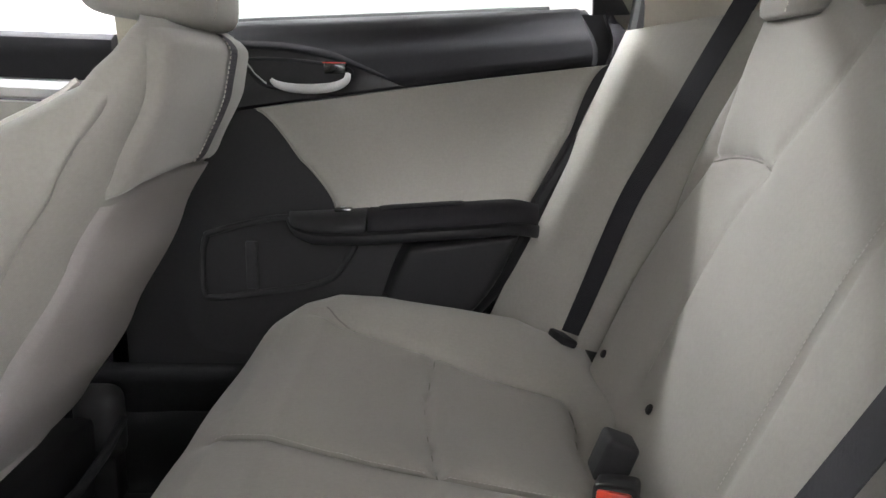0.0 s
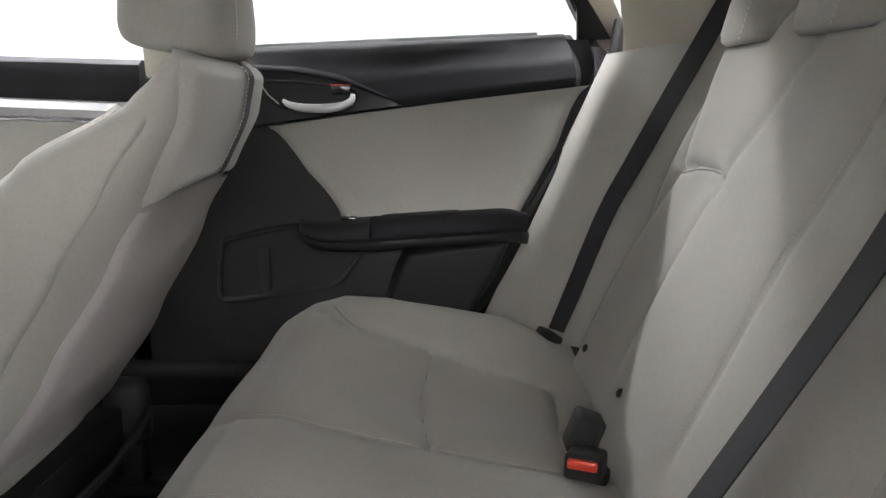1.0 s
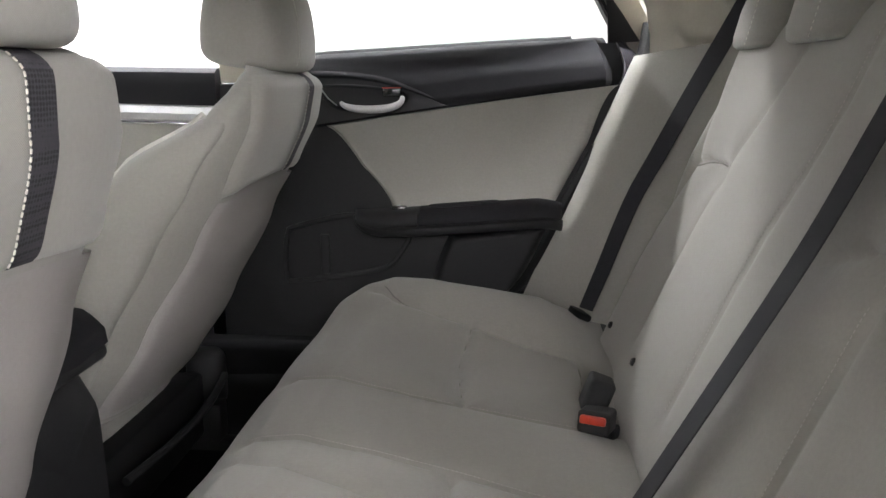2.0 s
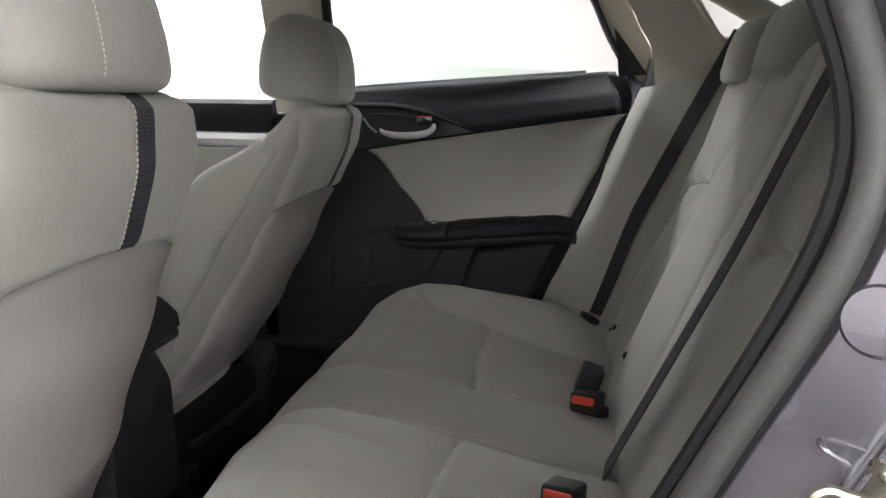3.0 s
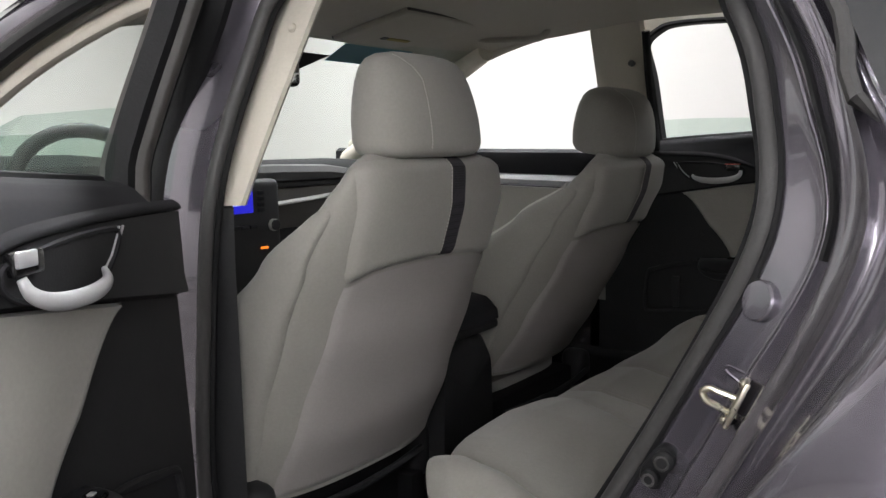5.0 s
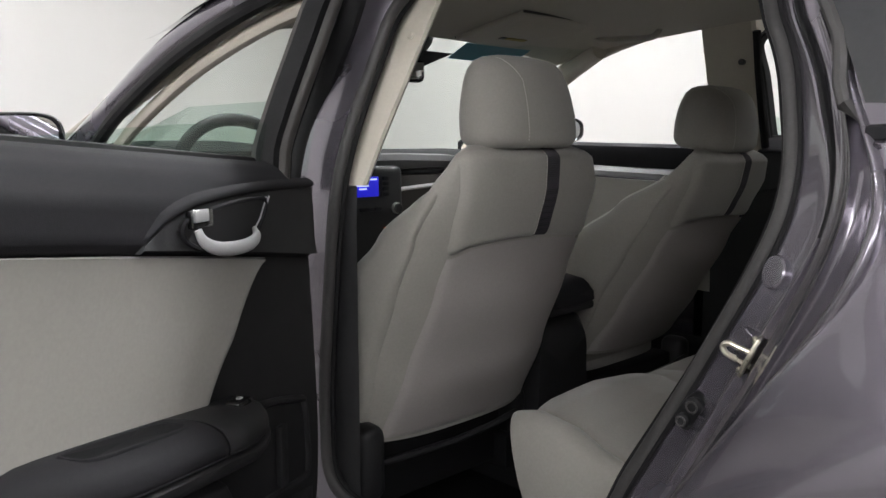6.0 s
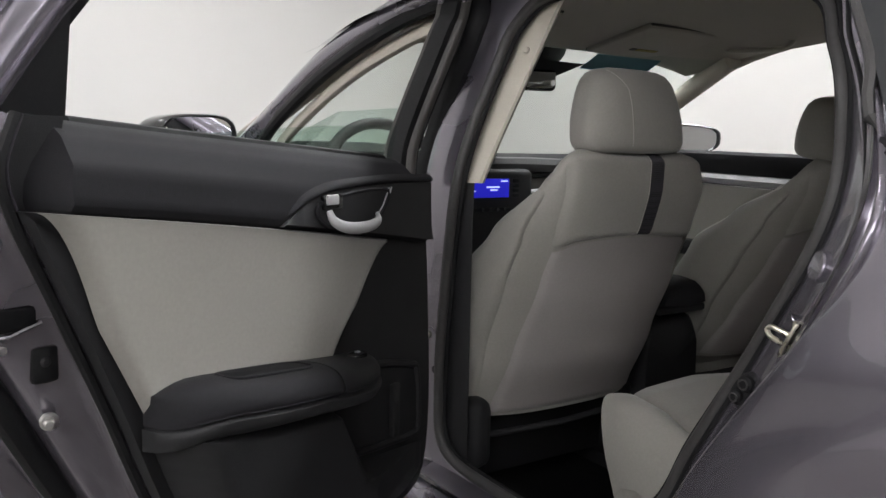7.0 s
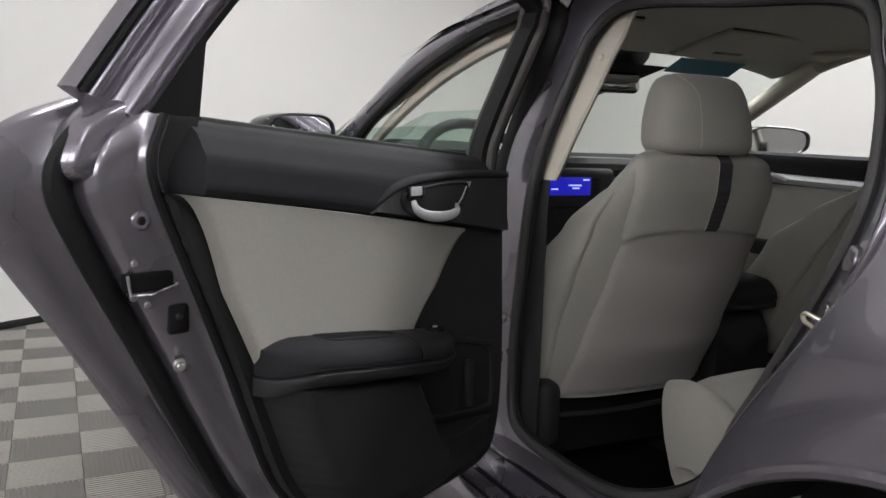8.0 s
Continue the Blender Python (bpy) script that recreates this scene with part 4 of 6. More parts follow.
    for u in (ua - 0.003, ua + 0.003, ua + 0.012, ua + 0.025, ua + 0.04, ua + 0.06, 0.185, 0.2, 0.26, 0.32, 0.38, 0.41, 0.435, 0.452, 0.468, 0.479, 0.486):
        th = thin(u)
        ww, zt = arm_half(u), arm_top(u) - 0.033 * th
        rings.append([P(u, w, z) for w, z in ((-0.004, zt), (ww * 0.94, zt), (ww * 1.02, zt - 0.003 * th), (ww * 1.03, zt - 0.009 * th), (ww * 0.97, zt - 0.016 * th), (ww * 0.84, zt - 0.021 * th), (-0.004, zt - 0.023 * th))])
    loft(bm, rings)
    part("armrest_base", bm, BLACK, door, sharp=50)
    rear = sorted(((z, u) for u, z in inner if u > 0.2 and z < 0.9))

    def rear_u(z):
        return curve_at(rear, z)

    def lower(a, b):
        f = max(0.0, min(1.0, (b - 0.46) / 0.12))
        u0 = 0.215 - 0.075 * min(1.0, b / 0.46) - 0.245 * f * f * (3 - 2 * f) if rich else 0.262 - 0.070 * b ** 0.6
        u0 += 0.10 * (max(0.0, b - 0.80) / 0.20) ** 2
        zt = la0 + lb0 * (u0 + (0.49 - u0) * a)
        z = zt + (0.445 - zt) * max(0.0, b)
        u1 = min(0.488, rear_u(z) - 0.014)
        u = u0 + (u1 - u0) * a
        e = min(a / 0.05, (1 - a) / 0.05, (b + 0.001) / 0.02, (1 - b) / 0.06)
        w = -0.004 + 0.062 * (1 - math.exp(-1.6 * max(0, e) ** 1.4)) * ((1.12 - 0.10 * b - 0.75 * max(0.0, b - 0.72) ** 1.5 / 0.148) if rich else 1 - 0.35 * b)
        if rich:
            w *= max(0.10, min(1.0, (u + 0.10) / 0.24))
        return P(u, w, z)
    bm = bmesh.new()
    grid(bm, lower, 50, 60)
    part("lower_panel", bm, BLACK, door, "black moulded lower door panel", sharp=55)
    # map pocket: a raised rim round a recess
    bm = bmesh.new()
    rim = spline([(-0.070, 0, 0.656), (-0.090, 0, 0.642), (-0.097, 0, 0.600), (-0.098, 0, 0.550), (-0.084, 0, 0.536), (-0.016, 0, 0.544), (0.110, 0, 0.566), (0.150, 0, 0.600), (0.165, 0, 0.650), (0.060, 0, 0.682)], 5, closed=True)
    tube(bm, [P(p.x, -0.005, p.z) for p in rim], 0.0060, 8, closed=True)
    part("pocket_rim", bm, BLACK, door)
    bm = bmesh.new()
    loft(bm, [[P(p.x, w, p.z) for p in rim] for w in (-0.008, -0.0050)])
    part("pocket_back", bm, BLACK, door, "dark back of the door pocket")
    bm = bmesh.new()
    rbox(bm, -0.02, 0.0, -0.004, 0.006, 0.555, 0.64, 0.003)
    part("pocket_rib", bm, BLACK, door)
    # handle recess, lever and lock knob
    wing = spline([(u, 0, z) for u, z in wing_pts], 6)
    k = len(wing) - 1
    bm = bmesh.new()
    loft(bm, [[P(p.x + dx, w0 * min(1.0, 0.3 + (k - i) / 10), p.z + dz * min(1.0, 0.05 + (k - i) / 12)) for dx, w0, dz in ((0, 0.002, 0.009), (0, 0.0085, 0.0055), (0, 0.0118, 0.002), (0, 0.0115, -0.0015), (0, 0.004, -0.0045))] for i, p in enumerate(wing)], closed=False, cap=False)
    part("handle_bezel", bm, SOFT, door, "soft ridge round the handle panel", sharp=70)
    bm = bmesh.new()
    loft(bm, [[P(p.x, 0.0085, p.z - 0.004) for p in wing], [P(p.x, 0.0110, min(p.z - 0.004, insert_top(max(p.x, -0.1)) + 0.030)) for p in wing], [P(p.x, 0.0150, min(p.z - 0.004, insert_top(max(p.x, -0.1)) + 0.009)) for p in wing]], closed=False, cap=False)
    part("handle_panel", bm, BLACK, door, "black plastic panel round the inner handle")
    bm = bmesh.new()
    cup = spline([(-0.018, 0, 0.936), (0.0, 0, 0.905), (0.03, 0, 0.893), (0.10, 0, 0.890), (0.148, 0, 0.905), (0.150, 0, 0.925), (0.10, 0, 0.934), (0.04, 0, 0.939)], 5, closed=True)
    loft(bm, [[P(p.x + hu, 0.010, p.z + hz) for p in cup], [P(p.x + hu, 0.0158, p.z + hz) for p in cup]])
    part("handle_cup", bm, BLACK, door, "dark hollow behind the handle")
    bm = bmesh.new()
    tube(bm, [P(p.x + hu, 0.0158, p.z + hz) for p in cup], 0.0028, 6, closed=True)
    part("cup_edge", bm, SOFT, door)
    bm = bmesh.new()
    lever = spline([(0.150, 0.030, 0.918), (0.146, 0.034, 0.906), (0.128, 0.038, 0.897), (0.095, 0.039, 0.893), (0.060, 0.038, 0.894), (0.036, 0.033, 0.899), (0.024, 0.024, 0.906)], 6)
    size = [0.55, 0.75, 0.9, 1.0, 1.0, 0.9, 0.7, 0.45]
    rings = []
    for q, p in enumerate(lever):
        a, b = lever[max(0, q - 1)], lever[min(len(lever) - 1, q + 1)]
        d = (b - a).normalized()
        n1 = Vector((-d.z, 0, d.x)).normalized()
        n2 = d.cross(n1)
        f = q / (len(lever) - 1) * (len(size) - 1)
        g = size[int(f)] + (size[min(int(f) + 1, len(size) - 1)] - size[int(f)]) * (f - int(f))
        ring = [p + n1 * (0.0078 * g * math.cos(2 * math.pi * h / 14)) + n2 * (0.0062 * g * math.sin(2 * math.pi * h / 14)) for h in range(14)]
        rings.append([P(v.x + hu, v.y, v.z + hz) for v in ring])
    loft(bm, rings)
    part("door_handle", bm, SATIN, door, "satin silver inner door handle", sharp=60)
    for off in (0.0, -0.0075):
        bm = bmesh.new()
        tube(bm, [P(hu + 0.014 + off, 0.0155, 0.900 + hz), P(hu - 0.004 + off, 0.0158, 0.915 + hz), P(hu - 0.022 + off, 0.0155, 0.940 + hz)], 0.0014, 6)
        part("handle_strip", bm, SATIN, door)
    kn = part("lock_knob", box(hu + 0.108, hu + 0.146, min(s * 0.012, s * 0.024), max(s * 0.012, s * 0.024), 0.917 + hz, 0.937 + hz, 0.004), GLOSSBLACK, door, "small black lock knob with a silver cap" if rich else "small black lock knob with a red mark")
    if rich:
        part("silver_cap", box(hu + 0.123, hu + 0.148, min(s * 0.0235, s * 0.0275), max(s * 0.0235, s * 0.0275), 0.9245 + hz, 0.9375 + hz, 0.003), SATIN, kn)
    else:
        part("red_mark", box(hu + 0.108, hu + 0.146, min(s * 0.0242, s * 0.0250), max(s * 0.0242, s * 0.0250), 0.934 + hz, 0.9355 + hz, 0), RED, kn)
    # pane, belt seal, window frame and sail panel
    bm = bmesh.new()
    grid(bm, lambda a, b: P(-0.14 + 0.62 * a, -0.095 + 0.02 * b, belt_z(-0.14 + 0.62 * a) - 0.05 + b * (0.05 + (0.056 - 0.075 * a ** 1.3 if rich else 0.058 * (1 - 0.95 * a ** 1.6)))), 20, 4)
    g = part("window_pane", bm, GREEN, door, "green tinted window pane, wound almost down")
    g.visible_shadow = False
    bm = bmesh.new()
    tube(bm, [P(u / 10, -0.078, belt_z(u / 10) + 0.001) for u in range(-1, 6)], 0.006, 8)
    part("belt_seal", bm, RUBBER, door)

    def lean(z):
        return -0.085 + 0.30 * max(0, z - 1.0)
    top = 0.0 if rich else 0.032
    lead = 0.0 if rich else 0.125
    shift = 0.012 if rich else 0.0
    frame_path = spline([(-0.185 + 0.6 * lead, 0, 0.94), (-0.215 + 0.8 * lead + shift, 0, 1.05), (-0.245 + lead + shift, 0, 1.17), (-0.255 + lead + shift, 0, 1.235 + top), (-0.20 + lead, 0, 1.285 + top), (0.0, 0, 1.300 + top), (0.20, 0, 1.290 + top), *([(0.40, 0, 1.264), (0.470, 0, 1.225), (0.537, 0, 1.140), (0.606, 0, 1.025)] if rich else [(sail_u - 0.11, 0, 1.262 + top), (sail_u - 0.045, 0, 1.20 + 0.5 * top), (sail_u + 0.0, 0, 1.125), (sail_u + 0.07, 0, 1.01)])], 6)
    k = len(frame_path)

    cutat = 20
    def frame_part(section, i0, i1):
        rings = []
        for i in range(i0, i1):
            p = frame_path[i]
            t = (frame_path[min(i + 1, k - 1)] - frame_path[max(i - 1, 0)]).normalized()
            nrm = Vector((-t.z, 0, t.x))
            rings.append([P(p.x + nrm.x * d, lean(p.z) + w, p.z + nrm.z * d) for d, w in section])
        return loft(bmesh.new(), rings)
    UPRIGHT = [(-0.018, 0.020), (-0.013, 0.0235), (-0.004, 0.0235), (0.002, 0.018), (0.004, 0.004), (0.010, 0.002), (0.010, -0.035), (-0.018, -0.035), (-0.020, 0.0)]
    RIBBED = [(-0.018, 0.017), (-0.014, 0.0215), (-0.006, 0.0235), (0.002, 0.0225), (0.008, 0.018), (0.012, 0.010), (0.017, 0.003), (0.022, 0.001), (0.029, 0.003), (0.036, 0.003), (0.041, -0.001), (0.044, -0.008), (0.047, -0.004), (0.050, -0.009), (0.053, -0.005), (0.056, -0.012), (0.056, -0.035), (-0.018, -0.035), (-0.020, 0.0)]
    THIN = [(-0.026, 0.018), (-0.020, 0.017), (-0.020, -0.035), (-0.026, -0.035)]
    part("window_frame", frame_part(RIBBED if rich else THIN, cutat, k), PAINT if rich else BLACK, door, "grey painted window frame" if rich else "black lined window frame", sharp=62)
    part("front_upright", frame_part(UPRIGHT if rich else THIN, 0, cutat + 1), PADBROWN if rich else SOFT, door, "brown-grey front upright of the window frame" if rich else "black front upright of the window frame", sharp=62)
    if rich:
        part("frame_seal", frame_part([(-0.020, 0.012), (-0.030, 0.008), (-0.032, -0.02), (-0.020, -0.025)], 0, k), RUBBER, door)
    else:
        part("frame_seal", frame_part([(-0.026, 0.012), (-0.030, 0.008), (-0.032, -0.02), (-0.026, -0.025)], 0, k), RUBBER, door)
        part("frame_lining", frame_part([(-0.020, 0.013), (0.040, 0.010), (0.048, -0.035), (-0.020, -0.033)], 0, k), LINER, door, "beige lining beside the window frame", sharp=40)
    if rich:
        part("outer_seal", frame_part([(0.0425, -0.001), (0.046, 0.001), (0.050, -0.001), (0.049, -0.009), (0.043, -0.010)], cutat, k), RUBBER, door)
        part("upright_seal", frame_part([(0.003, 0.015), (0.010, 0.018), (0.017, 0.012), (0.021, -0.004), (0.026, -0.012), (0.026, -0.035), (0.006, -0.033)], 0, cutat + 1), RUBBER, door, sharp=50)
    bm = bmesh.new()
    sail = [(0.518, 1.026), (0.525, 1.080), (0.531, 1.126), (0.562, 1.080), (0.588, 1.030)] if rich else [(sail_u, 1.026), (sail_u - 0.006, 1.09), (sail_u - 0.014, 1.132), (sail_u + 0.025, 1.082), (sail_u + 0.063, 1.030)]
    loft(bm, [[P(u, lean(z) + w, z) for u, z in sail] for w in (0.012, 0.022)])
    part("sail_panel", bm, BLACK, door, "black triangular window corner cover")
    if rich:
        # pressed foot where the window frame joins the door shell
        bm = bmesh.new()
        foot = spline([(0.575, 0, 0.960), (0.572, 0, 1.025), (0.592, 0, 1.046), (0.630, 0, 1.036), (0.662, 0, 1.008), (0.672, 0, 0.960)], 5, closed=True)
        loft(bm, [[P(0.620 + (p.x - 0.620) * k, w, 0.995 + (p.z - 0.995) * k) for p in foot] for w, k in ((-0.128, 0.90), (-0.124, 0.96), (-0.115, 1.0), (-0.080, 1.0), (-0.070, 0.97), (-0.063, 0.90), (-0.059, 0.78))])
        part("frame_foot", bm, PAINT, door, "painted foot of the window frame", sharp=60)
        # rubber seal along the shut face
        bm = bmesh.new()
        tube(bm, [P(a[0] + (b[0] - a[0]) * 0.51, -0.088, a[1] + (b[1] - a[1]) * 0.51) for a, b in zip(inner, outer)][:50], 0.0165, 10, flat=0.8)
        part("shut_seal", bm, RUBBER, door, "black rubber seal on the door's edge")
        bm = bmesh.new()
        tube(bm, [P(a[0] + (b[0] - a[0]) * 0.02, -0.028, a[1] + (b[1] - a[1]) * 0.02) for a, b in zip(inner, outer)][:50], 0.006, 8)
        part("trim_edge", bm, RUBBER, door)
        def on_face(u, w, z):
            """A pose on the shut face, local z outwards."""
            return Matrix.Translation(P(u, w, z)) @ Vector((0.22, 0.97 * s, 0)).to_track_quat("Z", "Y").to_matrix().to_4x4()
        # the slot's inner shade is painted as a black block
        la = part("latch", box(-0.027, 0.027, -0.011, 0.011, -0.02, 0.0015, 0.005, 2, on_face(0.592, -0.0480, 0.847)), HOLLOW_SHADE, door, "door latch slot with its shade painted black and a bright rim")
        bm = bmesh.new()
        m2 = on_face(0.592, -0.0465, 0.847)
        tube(bm, [m2 @ Vector(q) for q in ((-0.027, 0.010, 0.001), (-0.024, -0.012, 0.001), (0.0, -0.013, 0.001), (0.012, -0.009, 0.001), (0.029, -0.004, 0.001))], 0.0022, 6)
        part("latch_rim", bm, CHROME, la)
        for u, w, z in ((0.610, -0.054, 0.869), (0.611, -0.056, 0.831), (0.597, -0.0505, 0.822)):
            bm = bmesh.new()
            disc(bm, P(u, w + 0.002, z), (0.22, 0.97 * s, 0), 0.0040, 0.0025, 12, 0.001)
            part("screw", bm, STEEL, door)
        cl = part("child_lock", box(-0.013, 0.013, -0.018, 0.018, -0.01, 0.002, 0.005, 2, on_face(0.556, -0.0475, 0.800)), RUBBER, door, "small black child lock socket")
        bm = bmesh.new()
        disc(bm, P(0.557, -0.0455, 0.803), (0.22, 0.97 * s, 0), 0.005, 0.002, 12)
        part("lock_slot", bm, BLACK, cl)
        bm = bmesh.new()
        disc(bm, P(0.553, -0.050, 0.745), (0.6, 0.8 * s, 0.1), 0.0085, 0.006, 14)
        disc(bm, P(0.5545, -0.047, 0.745), (0.6, 0.8 * s, 0.1), 0.0055, 0.014, 14)
        part("door_stud", bm, STEEL, door, "bright steel stud")
        bm = bmesh.new()
        disc(bm, P(0.603, -0.050, 0.915), (0.22, 0.97 * s, 0), 0.011, 0.004, 18, 0.002)
        bo = part("screw_boss", bm, PAINT, door, "round painted boss")
        bm = bmesh.new()
        disc(bm, P(0.604, -0.046, 0.915), (0.22, 0.97 * s, 0), 0.005, 0.002, 12)
        part("plug", bm, RUBBER, bo)
    return door


rear_door(pose(-0.579, 0.776, 0), -1, "closed rear door with charcoal and grey fabric trim", False, 0.572, 0.015, 0.008, 0.690, 0.075, 0.615, 0.115, 0.06, 0.198, 0.285, 0.0,
          [(-0.107, 0.968), (-0.003, 0.967), (0.065, 0.964), (0.136, 0.951), (0.208, 0.927), (0.266, 0.9045)])
rear_door(pose(-0.533, -0.868, -0.014, 0, 0, -59), 1, "open rear door with charcoal and grey fabric trim", True, 0.526, 0.061, 0.006, 0.703, 0.145, 0.632, 0.188, 0.11, 0.250, 0.340, 0.03,
          [(-0.107, 0.953), (0.0, 0.955), (0.08, 0.954), (0.161, 0.950), (0.20, 0.944), (0.232, 0.936), (0.262, 0.9225), (0.283, 0.9125)])


def jamb_bits():
    # striker, round cap, plug and check bolt on the painted jamb
    bm = bmesh.new()
    tube(bm, spline([(0.020, -0.690, 0.7990), (0.004, -0.694, 0.8045), (-0.004, -0.695, 0.8068), (-0.0095, -0.695, 0.8030), (-0.006, -0.695, 0.7965), (0.002, -0.693, 0.7925), (0.016, -0.690, 0.7860)], 5), 0.0030, 8)
    s = part("striker", bm, ZINC, car, "yellow zinc steel door striker")
    part("striker_plate", box(-0.003, 0.002, -0.012, 0.012, -0.021, 0.021, 0.003, 2, pose(0.0165, -0.690, 0.797, 0, 24, 15)), ZINC, s)
    for dz in (-0.016, 0.016):
        bm = bmesh.new()
        disc(bm, (0.0145 + dz * 0.45, -0.691, 0.797 + dz), (-1, -0.5, 0), 0.0045, 0.004, 12)
        part("bolt", bm, ZINC, s)
    bm = bmesh.new()
    axis = Vector((-0.52, -0.82, 0.23)).normalized()
    hub = Vector((0.024, -0.6610, 0.874))
    disc(bm, hub, axis, 0.0168, 0.0052, 36, 0.0015)
    u = axis.cross(Vector((0, 0, 1))).normalized()
    v = u.cross(axis)
    tube(bm, [hub + axis * 0.0024 + u * 0.0158 * math.cos(q * math.pi / 20) + v * 0.0158 * math.sin(q * math.pi / 20) for q in range(40)], 0.0013, 8, closed=True)
    part("jamb_cap", bm, PAINT, car, "round painted plug cap")
    # courtesy switch: an oblong rubber foot with two round pegs
    foot = [Vector((-0.0565 + 0.838 * q.x + 0.545 * q.y, -0.660, 0.7175 + 0.838 * q.y - 0.545 * q.x)) for q in super_ring(0, 0, 0.0135, 0.0235, 0, 2.6, 32)]
    bm = bmesh.new()
    loft(bm, [[Vector((-0.0565, p.y, 0.7175)) + (p - Vector((-0.0565, p.y, 0.7175))) * g + Vector((0, dy, 0)) for p in foot] for g, dy in ((1.0, 0.006), (1.0, -0.003), (0.9, -0.006))])
    p = part("jamb_plug", bm, RUBBER, car, "black rubber courtesy switch on the jamb")
    for x, z, r in ((-0.0505, 0.7265, 0.0095), (-0.0625, 0.7085, 0.0080)):
        bm = bmesh.new()
        disc(bm, (x, -0.664, z), (0, -1, 0), r, 0.010, 24, 0.003)
        peg = part("plug_peg", bm, RUBBER, p)
        bm = bmesh.new()
        tube(bm, [(x + r * 0.62 * math.cos(q * math.pi / 8), -0.6742, z + r * 0.62 * math.sin(q * math.pi / 8)) for q in range(16)], 0.0011, 6, closed=True)
        part("plug_ring", bm, SEALGREY, peg)
    # pressed tab above the striker
    bm = bmesh.new()
    tube(bm, spline([(0.016, -0.674, 0.8075), (0.004, -0.669, 0.8125), (0.000, -0.667, 0.8165), (0.004, -0.669, 0.8195), (0.018, -0.674, 0.8165)], 4), 0.0014, 6)
    part("pressed_tab", bm, PAINT, car)
    bm = bmesh.new()
    disc(bm, (-0.730, -0.679, 0.643), (0.4, -0.9, 0), 0.008, 0.010, 14)
    part("hinge_bolt", bm, STEEL, car)


jamb_bits()


# ---- front seats ----
REARX = [(0.40, -0.722), (0.47, -0.694), (0.60, -0.642), (0.75, -0.585), (0.84, -0.552), (0.92, -0.530), (0.97, -0.527), (0.984, -0.533), (0.992, -0.545)]
HALFW = [(0.40, 0.205), (0.47, 0.225), (0.60, 0.240), (0.75, 0.240), (0.84, 0.222), (0.92, 0.193), (0.965, 0.168), (0.982, 0.152), (0.992, 0.122)]
DEPTH = [(0.40, 0.18), (0.47, 0.22), (0.60, 0.24), (0.75, 0.230), (0.84, 0.165), (0.92, 0.085), (0.97, 0.055), (0.992, 0.035)]
SPOW = 2.8


def seat_rear(y, z, off=0.0):
    """A point on the back's rear face, y across from its middle."""
    h, d = curve_at(HALFW, z) + off, curve_at(DEPTH, z)
    c = min(0.999, abs(y / h))
    return Vector((curve_at(REARX, z) - d / 2 + d / 2 * (1 - c ** SPOW) ** (1 / SPOW) + off, y, z))


def ring_point(z, deg, off=0.0):
    """A point round the backrest: 0 degrees rear, -90 the seat's left."""
    c, s = math.cos(radians(deg)), math.sin(radians(deg))
    h, d = curve_at(HALFW, z) + off, curve_at(DEPTH, z) / 2 + off
    return Vector((curve_at(REARX, z) - curve_at(DEPTH, z) / 2 + d * math.copysign(abs(c) ** (2 / SPOW), c), h * math.copysign(abs(s) ** (2 / SPOW), s), z))


